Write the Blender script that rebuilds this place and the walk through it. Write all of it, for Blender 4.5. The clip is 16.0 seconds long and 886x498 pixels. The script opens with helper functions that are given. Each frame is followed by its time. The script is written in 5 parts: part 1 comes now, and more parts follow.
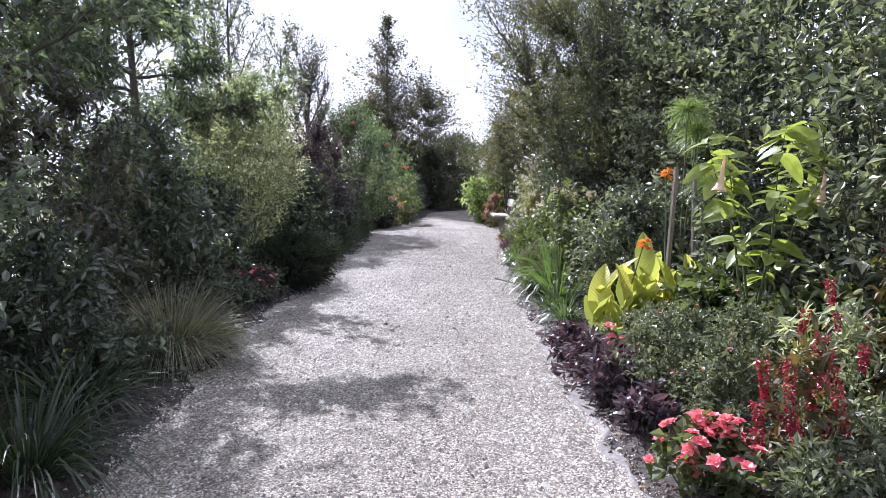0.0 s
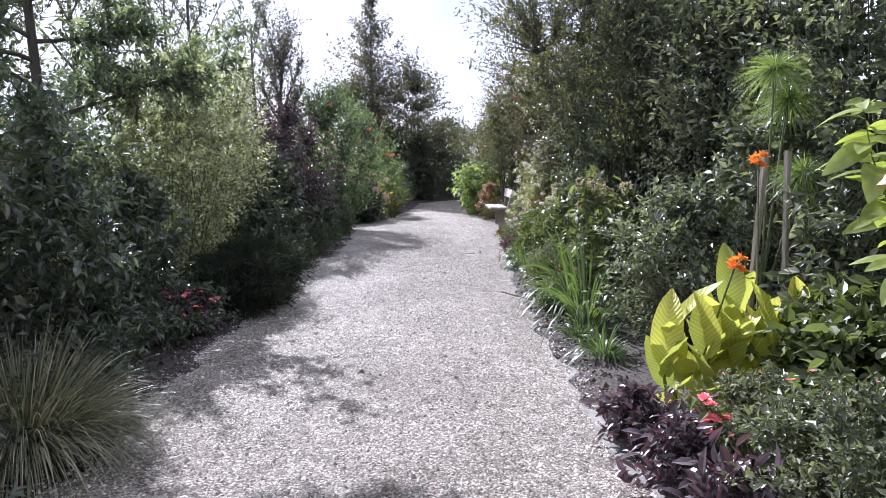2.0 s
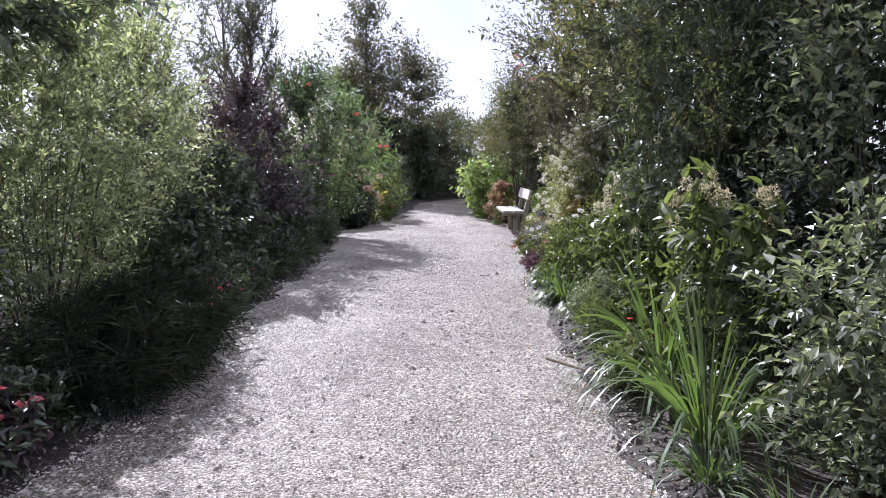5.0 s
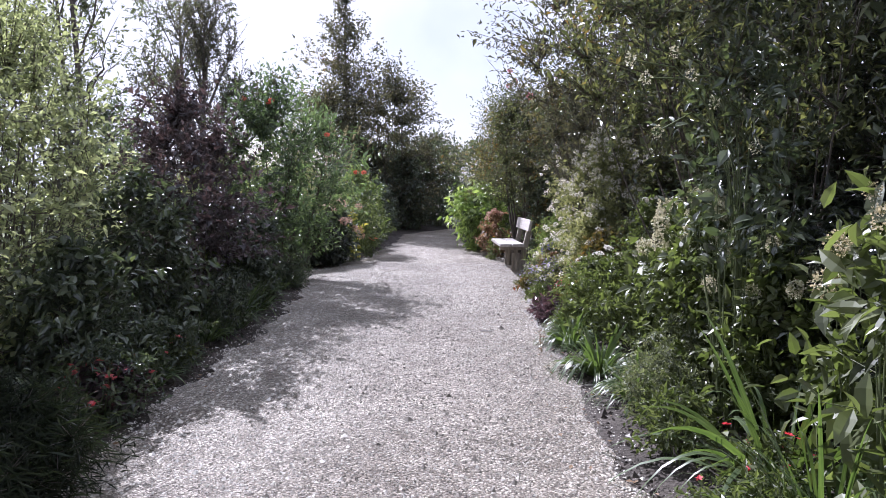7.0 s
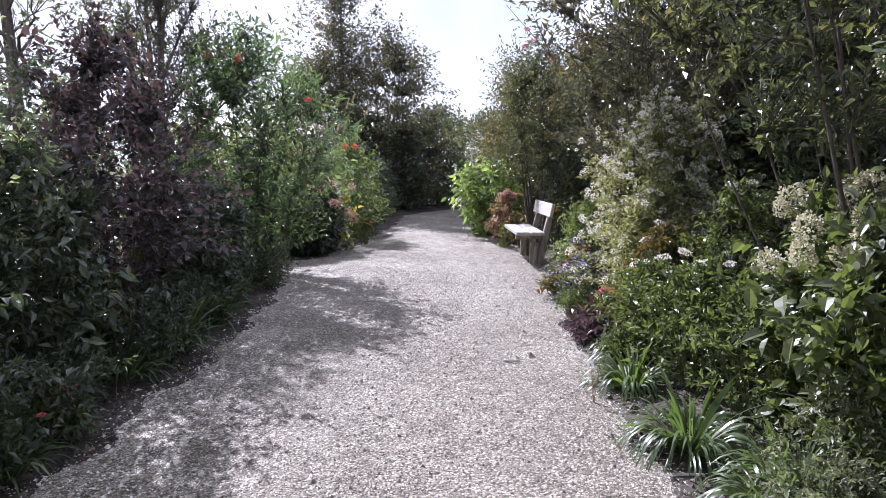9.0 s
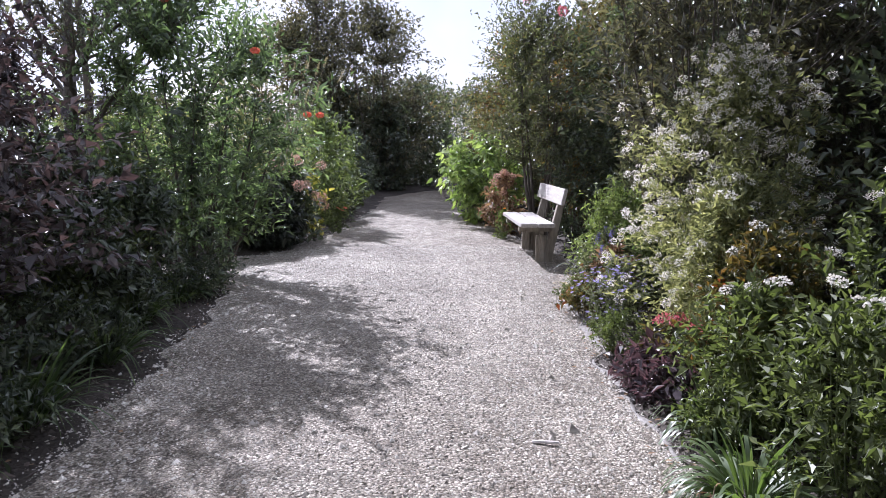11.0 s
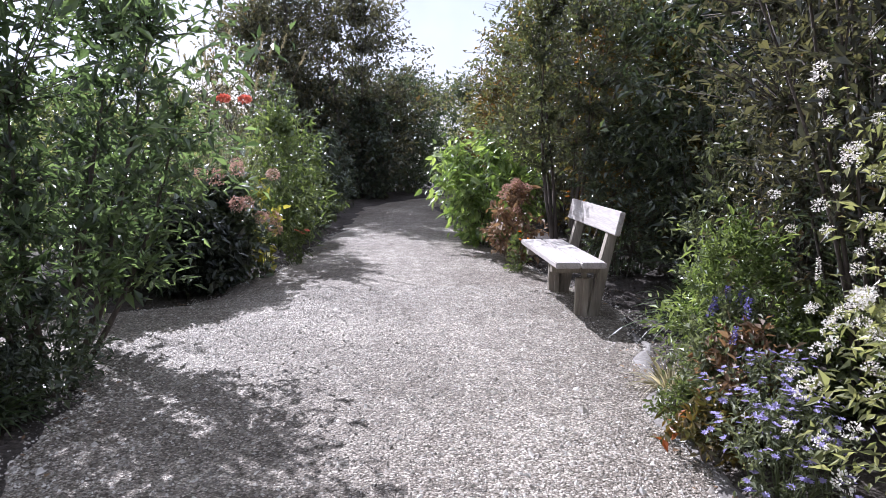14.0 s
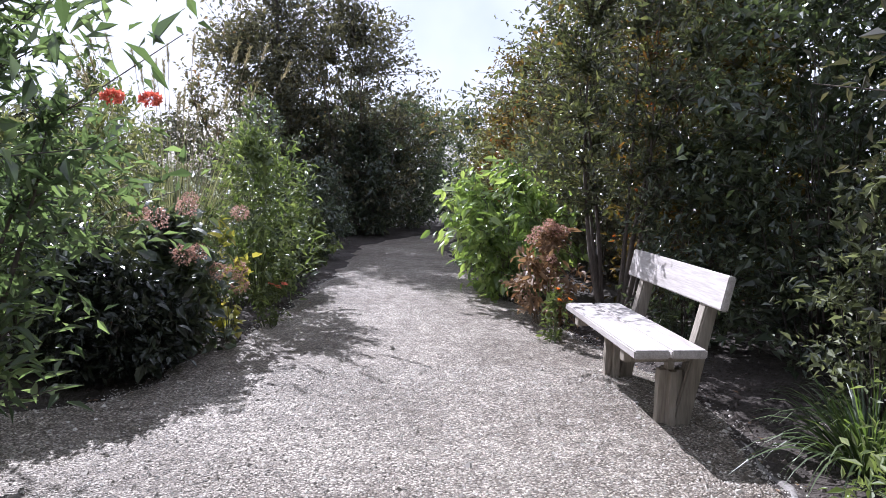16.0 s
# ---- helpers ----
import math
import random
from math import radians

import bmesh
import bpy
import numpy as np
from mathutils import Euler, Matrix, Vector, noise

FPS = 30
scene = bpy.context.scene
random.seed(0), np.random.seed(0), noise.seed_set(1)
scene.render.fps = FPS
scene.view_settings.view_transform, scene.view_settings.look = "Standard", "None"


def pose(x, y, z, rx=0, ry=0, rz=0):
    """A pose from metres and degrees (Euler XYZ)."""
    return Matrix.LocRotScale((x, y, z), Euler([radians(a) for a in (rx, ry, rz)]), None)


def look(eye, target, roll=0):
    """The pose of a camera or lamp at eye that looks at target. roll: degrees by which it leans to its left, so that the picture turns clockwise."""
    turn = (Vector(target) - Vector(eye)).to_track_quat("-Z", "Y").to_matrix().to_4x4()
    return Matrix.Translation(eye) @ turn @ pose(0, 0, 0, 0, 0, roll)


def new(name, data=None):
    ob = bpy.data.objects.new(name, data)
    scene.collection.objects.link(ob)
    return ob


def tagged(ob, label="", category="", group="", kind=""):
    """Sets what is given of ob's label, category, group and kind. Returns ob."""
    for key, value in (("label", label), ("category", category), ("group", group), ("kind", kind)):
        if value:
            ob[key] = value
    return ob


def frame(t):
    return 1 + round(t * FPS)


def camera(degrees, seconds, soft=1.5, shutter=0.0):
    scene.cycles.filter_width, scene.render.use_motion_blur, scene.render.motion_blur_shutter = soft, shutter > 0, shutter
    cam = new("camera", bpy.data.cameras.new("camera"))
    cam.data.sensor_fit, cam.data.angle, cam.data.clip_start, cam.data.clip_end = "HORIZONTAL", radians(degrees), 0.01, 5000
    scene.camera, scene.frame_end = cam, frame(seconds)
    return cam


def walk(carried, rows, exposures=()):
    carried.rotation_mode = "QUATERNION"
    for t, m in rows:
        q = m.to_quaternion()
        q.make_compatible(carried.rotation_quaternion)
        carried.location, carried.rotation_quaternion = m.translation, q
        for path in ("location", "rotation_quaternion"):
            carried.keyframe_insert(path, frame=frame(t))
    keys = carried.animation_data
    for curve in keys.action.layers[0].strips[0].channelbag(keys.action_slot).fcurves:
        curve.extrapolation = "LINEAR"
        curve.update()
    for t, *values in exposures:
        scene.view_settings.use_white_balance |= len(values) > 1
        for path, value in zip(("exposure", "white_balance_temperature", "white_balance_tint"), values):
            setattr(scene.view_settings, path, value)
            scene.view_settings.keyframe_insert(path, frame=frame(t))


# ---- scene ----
cam = camera(67.1, 16.0, soft=0.8)
METRES, EYE, TILT, LEAN, TURN = 14.2, 1.42, -6.0, -1.2, 0.0
ROWS = [
    (0.0, 0.0, 0.0, 0.0, 0.0, 0.0, 0.0),
    (0.5, -0.0011, 0.0311, 0.0045, -1.13, -0.57, 0.86),
    (1.0, -0.001, 0.0617, 0.0094, -0.32, -1.09, 0.6),
    (1.5, -0.0035, 0.0932, 0.0129, -0.42, -1.6, 0.77),
    (2.0, -0.0034, 0.1256, 0.0148, -0.95, -1.07, 0.7),
    (2.5, -0.0053, 0.1573, 0.0175, -0.56, -1.16, 0.63),
    (3.0, -0.0059, 0.1856, 0.0219, -1.13, -1.54, 1.37),
    (3.5, -0.0033, 0.217, 0.0273, -0.93, -0.66, 0.44),
    (4.0, -0.0047, 0.2493, 0.0287, -0.93, -1.44, 0.27),
    (6.5, -0.0046, 0.4065, 0.0413, -1.34, -0.4, 0.82),
    (7.0, -0.0043, 0.4373, 0.0444, -2.06, 1.01, 1.36),
    (7.5, -0.0054, 0.4681, 0.046, -2.0, 0.75, 0.97),
    (8.0, -0.0054, 0.4979, 0.0503, -2.17, 0.56, 1.2),
    (8.5, -0.0037, 0.5281, 0.0553, -1.4, 0.0, 0.8),
    (9.0, -0.0044, 0.5597, 0.0595, -1.94, -1.02, 1.1),
    (11.5, -0.0049, 0.7171, 0.0738, -3.69, -2.94, 0.62),
    (12.0, -0.0024, 0.7472, 0.0766, -3.59, -2.52, 0.34),
    (12.5, -0.0029, 0.7772, 0.0787, -3.85, -2.94, 0.61),
    (13.0, -0.0026, 0.8072, 0.0823, -4.05, -2.7, 1.24),
    (13.5, -0.0008, 0.8396, 0.0865, -3.88, -2.45, 0.89),
    (14.0, -0.0012, 0.8705, 0.0907, -4.83, -2.84, 1.01),
    (14.5, -0.0, 0.9012, 0.094, -4.53, -1.7, 0.87),
    (15.0, -0.0023, 0.9313, 0.0964, -4.42, -1.54, 0.49),
    (15.5, -0.0021, 0.9614, 0.0993, -4.74, -1.38, 0.72),
    (16.0, -0.0003, 0.9927, 0.1037, -4.81, -0.17, 0.63),
]
walk(cam, [(t, pose(0, 0, EYE, TILT, LEAN, TURN) @ pose(METRES * x, METRES * y, METRES * z, 90 + pitch, roll, yaw)) for t, x, y, z, yaw, pitch, roll in ROWS], exposures=[(0.0, 1.19, 5450, 23), (4.2, 1.19, 5480, 23), (6.5, 1.04, 5480, 24), (9.0, 1.16, 5500, 24), (11.5, 1.1, 5500, 22), (16.0, 1.06, 5500, 21)])

# ---- light ----
SUN = Vector((-0.335, 0.70, 0.63)).normalized()
world = bpy.data.worlds.new("sky")
scene.world = world
world.use_nodes = True
wn, wl = world.node_tree.nodes, world.node_tree.links
sky = wn.new("ShaderNodeTexSky")
sky.sky_type, sky.sun_disc = "NISHITA", False
sky.sun_elevation, sky.sun_rotation = math.asin(SUN.z), math.atan2(SUN.x, SUN.y)
sky.dust_density, sky.air_density = 2.0, 1.0
cloud, ramp, whiten = wn.new("ShaderNodeTexNoise"), wn.new("ShaderNodeValToRGB"), wn.new("ShaderNodeMix")
cloud.inputs["Scale"].default_value, cloud.inputs["Detail"].default_value = 2.2, 5.0
ramp.color_ramp.elements[0].position, ramp.color_ramp.elements[1].position = 0.25, 0.50
whiten.data_type = "RGBA"
whiten.inputs["B"].default_value = (11.0, 11.1, 11.3, 1)
wl.new(cloud.outputs["Fac"], ramp.inputs["Fac"])
wl.new(ramp.outputs["Color"], whiten.inputs["Factor"])
wl.new(sky.outputs["Color"], whiten.inputs["A"])
wl.new(whiten.outputs["Result"], wn["Background"].inputs["Color"])
wn["Background"].inputs["Strength"].default_value = 0.05
sun = new("sun", bpy.data.lights.new("sun", "SUN"))
sun.data.energy, sun.data.angle, sun.data.color = 5.0, radians(0.53), (1.0, 0.955, 0.88)
sun.matrix_world = look(SUN * 60, (0, 0, 0))

# ---- materials ----


def nodes_of(name):
    m = bpy.data.materials.new(name)
    m.use_nodes = True
    return m, m.node_tree.nodes, m.node_tree.links, m.node_tree.nodes["Principled BSDF"]


def ramp_node(n, stops):
    r = n.new("ShaderNodeValToRGB")
    el = r.color_ramp.elements
    while len(el) < len(stops):
        el.new(0.5)
    for e, (p, c) in zip(el, stops):
        e.position, e.color = p, (*c, 1)
    return r


def leaf_material(name, dark, mid, light, rough=0.38, through_light=0.34, glow=(1.5, 1.7, 0.6), odd=None, gloss=0.55):
    """A leaf: colour varies from leaf to leaf and in drifts, and light shines through it."""
    m, n, l, p = nodes_of(name)
    geo, tex, add = n.new("ShaderNodeNewGeometry"), n.new("ShaderNodeTexNoise"), n.new("ShaderNodeMath")
    tex.inputs["Scale"].default_value, tex.inputs["Detail"].default_value = 2.6, 3
    add.operation = "MULTIPLY_ADD"
    add.inputs[1].default_value, add.inputs[2].default_value = 0.62, 0.0
    sub = n.new("ShaderNodeMath")
    sub.operation = "MULTIPLY_ADD"
    sub.inputs[1].default_value, sub.inputs[2].default_value = 0.9, -0.26
    l.new(tex.outputs["Fac"], sub.inputs[0])
    l.new(geo.outputs["Random Per Island"], add.inputs[0])
    l.new(sub.outputs[0], add.inputs[2])
    stops = [(0.08, dark), (0.45, mid), (0.82, light)]
    if odd:
        stops.append((0.92, odd))
    r = ramp_node(n, stops)
    l.new(add.outputs[0], r.inputs["Fac"])
    l.new(r.outputs["Color"], p.inputs["Base Color"])
    p.inputs["Roughness"].default_value = rough
    p.inputs["Specular IOR Level"].default_value = gloss
    tr, mul, mix = n.new("ShaderNodeBsdfTranslucent"), n.new("ShaderNodeMix"), n.new("ShaderNodeMixShader")
    mul.data_type, mul.blend_type = "RGBA", "MULTIPLY"
    mul.inputs["Factor"].default_value = 1.0
    mul.inputs["B"].default_value = (*glow, 1)
    l.new(r.outputs["Color"], mul.inputs["A"])
    l.new(mul.outputs["Result"], tr.inputs["Color"])
    mix.inputs["Fac"].default_value = through_light
    l.new(p.outputs[0], mix.inputs[1])
    l.new(tr.outputs[0], mix.inputs[2])
    l.new(mix.outputs[0], n["Material Output"].inputs["Surface"])
    return m


def striped_leaf_material(name, green, yellow):
    """A large leaf with veins that run out from its midrib."""
    m, n, l, p = nodes_of(name)
    uv, wave, info = n.new("ShaderNodeUVMap"), n.new("ShaderNodeTexWave"), n.new("ShaderNodeObjectInfo")
    wave.wave_type, wave.bands_direction = "BANDS", "X"
    wave.inputs["Scale"].default_value, wave.inputs["Distortion"].default_value, wave.inputs["Detail"].default_value = 1.7, 2.6, 3
    l.new(uv.outputs[0], wave.inputs["Vector"])
    mix, shade = n.new("ShaderNodeMix"), n.new("ShaderNodeMix")
    mix.data_type = shade.data_type = "RGBA"
    mix.inputs["A"].default_value, mix.inputs["B"].default_value = (yellow[0] * 0.72, yellow[1] * 0.80, yellow[2] * 0.7, 1), (*yellow, 1)
    shade.inputs["B"].default_value = (*green, 1)
    l.new(wave.outputs["Fac"], mix.inputs["Factor"])
    l.new(mix.outputs["Result"], shade.inputs["A"])
    half = n.new("ShaderNodeMath")
    half.operation = "MULTIPLY"
    half.inputs[1].default_value = 0.6
    l.new(info.outputs["Random"], half.inputs[0])
    l.new(half.outputs[0], shade.inputs["Factor"])
    l.new(shade.outputs["Result"], p.inputs["Base Color"])
    p.inputs["Roughness"].default_value = 0.4
    bump = n.new("ShaderNodeBump")
    bump.inputs["Strength"].default_value, bump.inputs["Distance"].default_value = 0.5, 0.004
    l.new(wave.outputs["Fac"], bump.inputs["Height"])
    l.new(bump.outputs[0], p.inputs["Normal"])
    tr, ms = n.new("ShaderNodeBsdfTranslucent"), n.new("ShaderNodeMixShader")
    l.new(shade.outputs["Result"], tr.inputs["Color"])
    ms.inputs["Fac"].default_value = 0.5
    l.new(p.outputs[0], ms.inputs[1])
    l.new(tr.outputs[0], ms.inputs[2])
    l.new(ms.outputs[0], n["Material Output"].inputs["Surface"])
    return m


def rough_material(name, stops, scale, rough=0.8, bump=0.4, distance=0.01, stretch=(1, 1, 1), fine=None):
    """Bark, timber, soil: noise at two scales, with relief."""
    m, n, l, p = nodes_of(name)
    co, mp, a, b, r = n.new("ShaderNodeTexCoord"), n.new("ShaderNodeMapping"), n.new("ShaderNodeTexNoise"), n.new("ShaderNodeTexNoise"), ramp_node(n, stops)
    mp.inputs["Scale"].default_value = stretch
    l.new(co.outputs["Object"], mp.inputs["Vector"])
    for t, s in ((a, scale), (b, fine or scale * 6)):
        t.inputs["Scale"].default_value, t.inputs["Detail"].default_value = s, 6
        l.new(mp.outputs[0], t.inputs["Vector"])
    mix = n.new("ShaderNodeMath")
    mix.operation = "ADD"
    hal = n.new("ShaderNodeMath")
    hal.operation = "MULTIPLY"
    hal.inputs[1].default_value = 0.5
    l.new(a.outputs["Fac"], mix.inputs[0])
    l.new(b.outputs["Fac"], mix.inputs[1])
    l.new(mix.outputs[0], hal.inputs[0])
    l.new(hal.outputs[0], r.inputs["Fac"])
    l.new(r.outputs["Color"], p.inputs["Base Color"])
    bp = n.new("ShaderNodeBump")
    bp.inputs["Strength"].default_value, bp.inputs["Distance"].default_value = bump, distance
    l.new(hal.outputs[0], bp.inputs["Height"])
    l.new(bp.outputs[0], p.inputs["Normal"])
    p.inputs["Roughness"].default_value = rough
    return m


def gravel_material():
    m, n, l, p = nodes_of("gravel")
    co = n.new("ShaderNodeTexCoord")
    cell, cell2, big = n.new("ShaderNodeTexVoronoi"), n.new("ShaderNodeTexVoronoi"), n.new("ShaderNodeTexNoise")
    cell.inputs["Scale"].default_value, cell2.inputs["Scale"].default_value = 84, 190
    big.inputs["Scale"].default_value, big.inputs["Detail"].default_value = 0.9, 6
    for t in (cell, cell2, big):
        l.new(co.outputs["Object"], t.inputs["Vector"])
    sep = n.new("ShaderNodeSeparateColor")
    l.new(cell.outputs["Color"], sep.inputs[0])
    r = ramp_node(n, [(0.0, (0.11, 0.096, 0.082)), (0.3, (0.225, 0.202, 0.176)), (0.7, (0.385, 0.357, 0.322)), (1.0, (0.63, 0.60, 0.56))])
    l.new(sep.outputs[0], r.inputs["Fac"])
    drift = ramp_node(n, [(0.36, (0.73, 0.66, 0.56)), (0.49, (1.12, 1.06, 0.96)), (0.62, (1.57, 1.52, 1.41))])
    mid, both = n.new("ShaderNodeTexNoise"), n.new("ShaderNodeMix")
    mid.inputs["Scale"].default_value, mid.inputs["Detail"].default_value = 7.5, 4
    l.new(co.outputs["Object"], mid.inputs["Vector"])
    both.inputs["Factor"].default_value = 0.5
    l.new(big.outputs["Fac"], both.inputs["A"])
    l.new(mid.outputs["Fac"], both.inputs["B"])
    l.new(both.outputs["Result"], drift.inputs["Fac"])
    mul = n.new("ShaderNodeMix")
    mul.data_type, mul.blend_type = "RGBA", "MULTIPLY"
    mul.inputs["Factor"].default_value = 1
    l.new(r.outputs["Color"], mul.inputs["A"])
    l.new(drift.outputs["Color"], mul.inputs["B"])
    # darkens the colour away from each stone's middle, as shade in the crevices
    crevice_shade, gap = ramp_node(n, [(0.35, (1.0, 1.0, 1.0)), (0.75, (0.42, 0.38, 0.33))]), n.new("ShaderNodeMix")
    gap.data_type, gap.blend_type = "RGBA", "MULTIPLY"
    gap.inputs["Factor"].default_value = 0.8
    l.new(cell.outputs["Distance"], crevice_shade.inputs["Fac"])
    l.new(mul.outputs["Result"], gap.inputs["A"])
    l.new(crevice_shade.outputs["Color"], gap.inputs["B"])
    l.new(gap.outputs["Result"], p.inputs["Base Color"])
    h = n.new("ShaderNodeMath")
    h.operation = "MULTIPLY_ADD"
    h.inputs[1].default_value = 0.5
    l.new(cell2.outputs["Distance"], h.inputs[0])
    l.new(cell.outputs["Distance"], h.inputs[2])
    bp = n.new("ShaderNodeBump")
    bp.invert = True
    bp.inputs["Strength"].default_value, bp.inputs["Distance"].default_value = 1.0, 0.022
    l.new(h.outputs[0], bp.inputs["Height"])
    l.new(bp.outputs[0], p.inputs["Normal"])
    p.inputs["Roughness"].default_value = 0.62
    return m


def petal_material(name, a, b, through_light=0.35):
    return leaf_material(name, a, b, b, 0.5, through_light, (1.1, 1.0, 1.0))


GRAVEL = gravel_material()
PEBBLE = leaf_material("pebble", (0.10, 0.087, 0.071), (0.37, 0.338, 0.288), (0.80, 0.76, 0.69), 0.72, 0.0)
SOIL = rough_material("soil", [(0.3, (0.022, 0.017, 0.013)), (0.52, (0.052, 0.042, 0.034)), (0.7, (0.11, 0.094, 0.08))], 3.0, 0.95, 0.9, 0.05, fine=40)
CLOD = leaf_material("clod", (0.022, 0.017, 0.014), (0.055, 0.044, 0.036), (0.13, 0.105, 0.088), 0.9, 0.0)
BARK = rough_material("bark", [(0.35, (0.05, 0.04, 0.033)), (0.6, (0.13, 0.108, 0.09))], 9, 0.9, 0.8, 0.02, (1, 1, 0.25))
STEM = rough_material("green_stem", [(0.35, (0.06, 0.08, 0.03)), (0.65, (0.13, 0.15, 0.06))], 14, 0.6, 0.2, 0.004)
DRY = rough_material("dry_stem", [(0.35, (0.14, 0.10, 0.065)), (0.65, (0.30, 0.24, 0.16))], 14, 0.7, 0.2, 0.004)
TIMBER = rough_material("weathered_timber", [(0.3, (0.30, 0.265, 0.24)), (0.5, (0.46, 0.425, 0.40)), (0.68, (0.60, 0.57, 0.55))], 5, 0.55, 0.35, 0.006, (3.2, 0.22, 3.2), 34)
POST = rough_material("weathered_post", [(0.3, (0.17, 0.145, 0.115)), (0.55, (0.30, 0.265, 0.215)), (0.72, (0.42, 0.38, 0.33))], 6, 0.75, 0.5, 0.008, (2.4, 2.4, 0.25), 40)
DEEP = leaf_material("deep_green_leaf", (0.032, 0.044, 0.03), (0.066, 0.086, 0.054), (0.14, 0.165, 0.10), 0.36, 0.30, (1.4, 1.5, 0.7), gloss=0.95)
DUSK = leaf_material("dusky_leaf", (0.038, 0.04, 0.034), (0.078, 0.08, 0.06), (0.15, 0.145, 0.095), 0.4, 0.32, (1.4, 1.35, 0.7), (0.16, 0.10, 0.055), gloss=0.85)
GREEN = leaf_material("green_leaf", (0.049, 0.06, 0.026), (0.096, 0.115, 0.045), (0.165, 0.185, 0.085), 0.42, 0.42, (1.25, 1.4, 0.66))
LEAFY = leaf_material("leafy_green_leaf", (0.068, 0.095, 0.035), (0.145, 0.185, 0.07), (0.28, 0.32, 0.14), 0.4, 0.42, (1.2, 1.3, 0.65), gloss=0.8)
PALE = leaf_material("pale_leaf", (0.105, 0.12, 0.055), (0.225, 0.24, 0.115), (0.42, 0.42, 0.225), 0.4, 0.42, (1.2, 1.2, 0.75))
PALEGREY = leaf_material("pale_grey_leaf", (0.12, 0.14, 0.08), (0.28, 0.31, 0.175), (0.54, 0.56, 0.36), 0.38, 0.46, (1.2, 1.22, 0.8), gloss=0.8)
SAGE = leaf_material("sage_leaf", (0.06, 0.08, 0.058), (0.14, 0.17, 0.115), (0.30, 0.335, 0.235), 0.36, 0.42, (1.3, 1.4, 0.75), gloss=1.0)
GREY = leaf_material("grey_green_leaf", (0.06, 0.07, 0.04), (0.125, 0.14, 0.08), (0.24, 0.26, 0.16), 0.5, 0.34, (1.3, 1.35, 0.8))
# near-black leaf: deep shade is put into the colour of hedge and low foliage
NIGHT = leaf_material("shade_dark_leaf", (0.016, 0.021, 0.016), (0.034, 0.042, 0.03), (0.065, 0.075, 0.052), 0.28, 0.2, (1.4, 1.4, 0.8))
MYRTLE = leaf_material("myrtle_leaf", (0.038, 0.046, 0.03), (0.084, 0.098, 0.055), (0.18, 0.19, 0.10), 0.4, 0.36, (1.35, 1.35, 0.65), (0.24, 0.15, 0.05), gloss=0.8)
FAR = leaf_material("far_leaf", (0.05, 0.055, 0.04), (0.10, 0.10, 0.066), (0.17, 0.155, 0.09), 0.36, 0.42, (1.3, 1.25, 0.8), (0.24, 0.14, 0.06))
BRIGHT = leaf_material("bright_lime_leaf", (0.08, 0.12, 0.04), (0.215, 0.30, 0.10), (0.42, 0.50, 0.20), 0.38, 0.45, (1.15, 1.2, 0.6), gloss=0.9)
PURPLE = leaf_material("purple_leaf", (0.034, 0.026, 0.03), (0.07, 0.051, 0.058), (0.135, 0.104, 0.112), 0.30, 0.30, (1.5, 1.0, 0.95))
FRESH = leaf_material("fresh_leaf", (0.045, 0.063, 0.038), (0.10, 0.132, 0.08), (0.215, 0.26, 0.15), 0.38, 0.48, (1.25, 1.45, 0.7), gloss=1.0)
GLOSSY = leaf_material("glossy_leaf", (0.046, 0.06, 0.042), (0.115, 0.135, 0.09), (0.30, 0.31, 0.21), 0.42, 0.34, (1.3, 1.4, 0.75), gloss=1.0)
SMOKE = leaf_material("smoke_bush_leaf", (0.026, 0.023, 0.025), (0.058, 0.048, 0.05), (0.13, 0.108, 0.108), 0.38, 0.28, (1.45, 1.05, 0.9), gloss=0.8)
GREYBLADE = leaf_material("grey_grass_blade", (0.07, 0.085, 0.055), (0.18, 0.19, 0.12), (0.40, 0.38, 0.25), 0.42, 0.4, (1.2, 1.2, 0.75))
YELLOWING = leaf_material("yellowing_leaf", (0.14, 0.16, 0.04), (0.32, 0.32, 0.07), (0.50, 0.45, 0.11), 0.42, 0.45, (1.1, 1.05, 0.6))
AUTUMN = leaf_material("autumn_leaf", (0.045, 0.05, 0.022), (0.09, 0.085, 0.032), (0.17, 0.12, 0.04), 0.4, 0.34, (1.5, 1.3, 0.6), (0.30, 0.09, 0.03))
BLADE = leaf_material("grass_blade", (0.036, 0.056, 0.026), (0.075, 0.108, 0.048), (0.15, 0.19, 0.09), 0.38, 0.36)
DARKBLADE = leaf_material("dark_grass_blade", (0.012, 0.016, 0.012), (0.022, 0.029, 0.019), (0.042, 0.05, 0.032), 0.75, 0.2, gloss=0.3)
STRAW = leaf_material("straw_blade", (0.14, 0.13, 0.07), (0.32, 0.29, 0.18), (0.58, 0.52, 0.38), 0.4, 0.45, (1.1, 1.05, 0.8))
DRYLEAF = leaf_material("dry_leaf", (0.10, 0.06, 0.035), (0.22, 0.14, 0.08), (0.36, 0.26, 0.16), 0.6, 0.3, (1.2, 1.0, 0.7))
CANNA = striped_leaf_material("canna_leaf", (0.12, 0.20, 0.035), (0.70, 0.66, 0.11))
# darker copy of BLADE: the left bed's shade is put into the colour
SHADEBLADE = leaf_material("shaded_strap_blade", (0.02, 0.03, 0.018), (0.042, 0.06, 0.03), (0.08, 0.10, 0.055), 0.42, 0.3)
BRUG = leaf_material("trumpet_leaf", (0.12, 0.17, 0.04), (0.24, 0.30, 0.075), (0.40, 0.45, 0.14), 0.4, 0.48, (1.2, 1.2, 0.6))
RED = petal_material("red_petal", (0.42, 0.02, 0.03), (0.70, 0.07, 0.09))
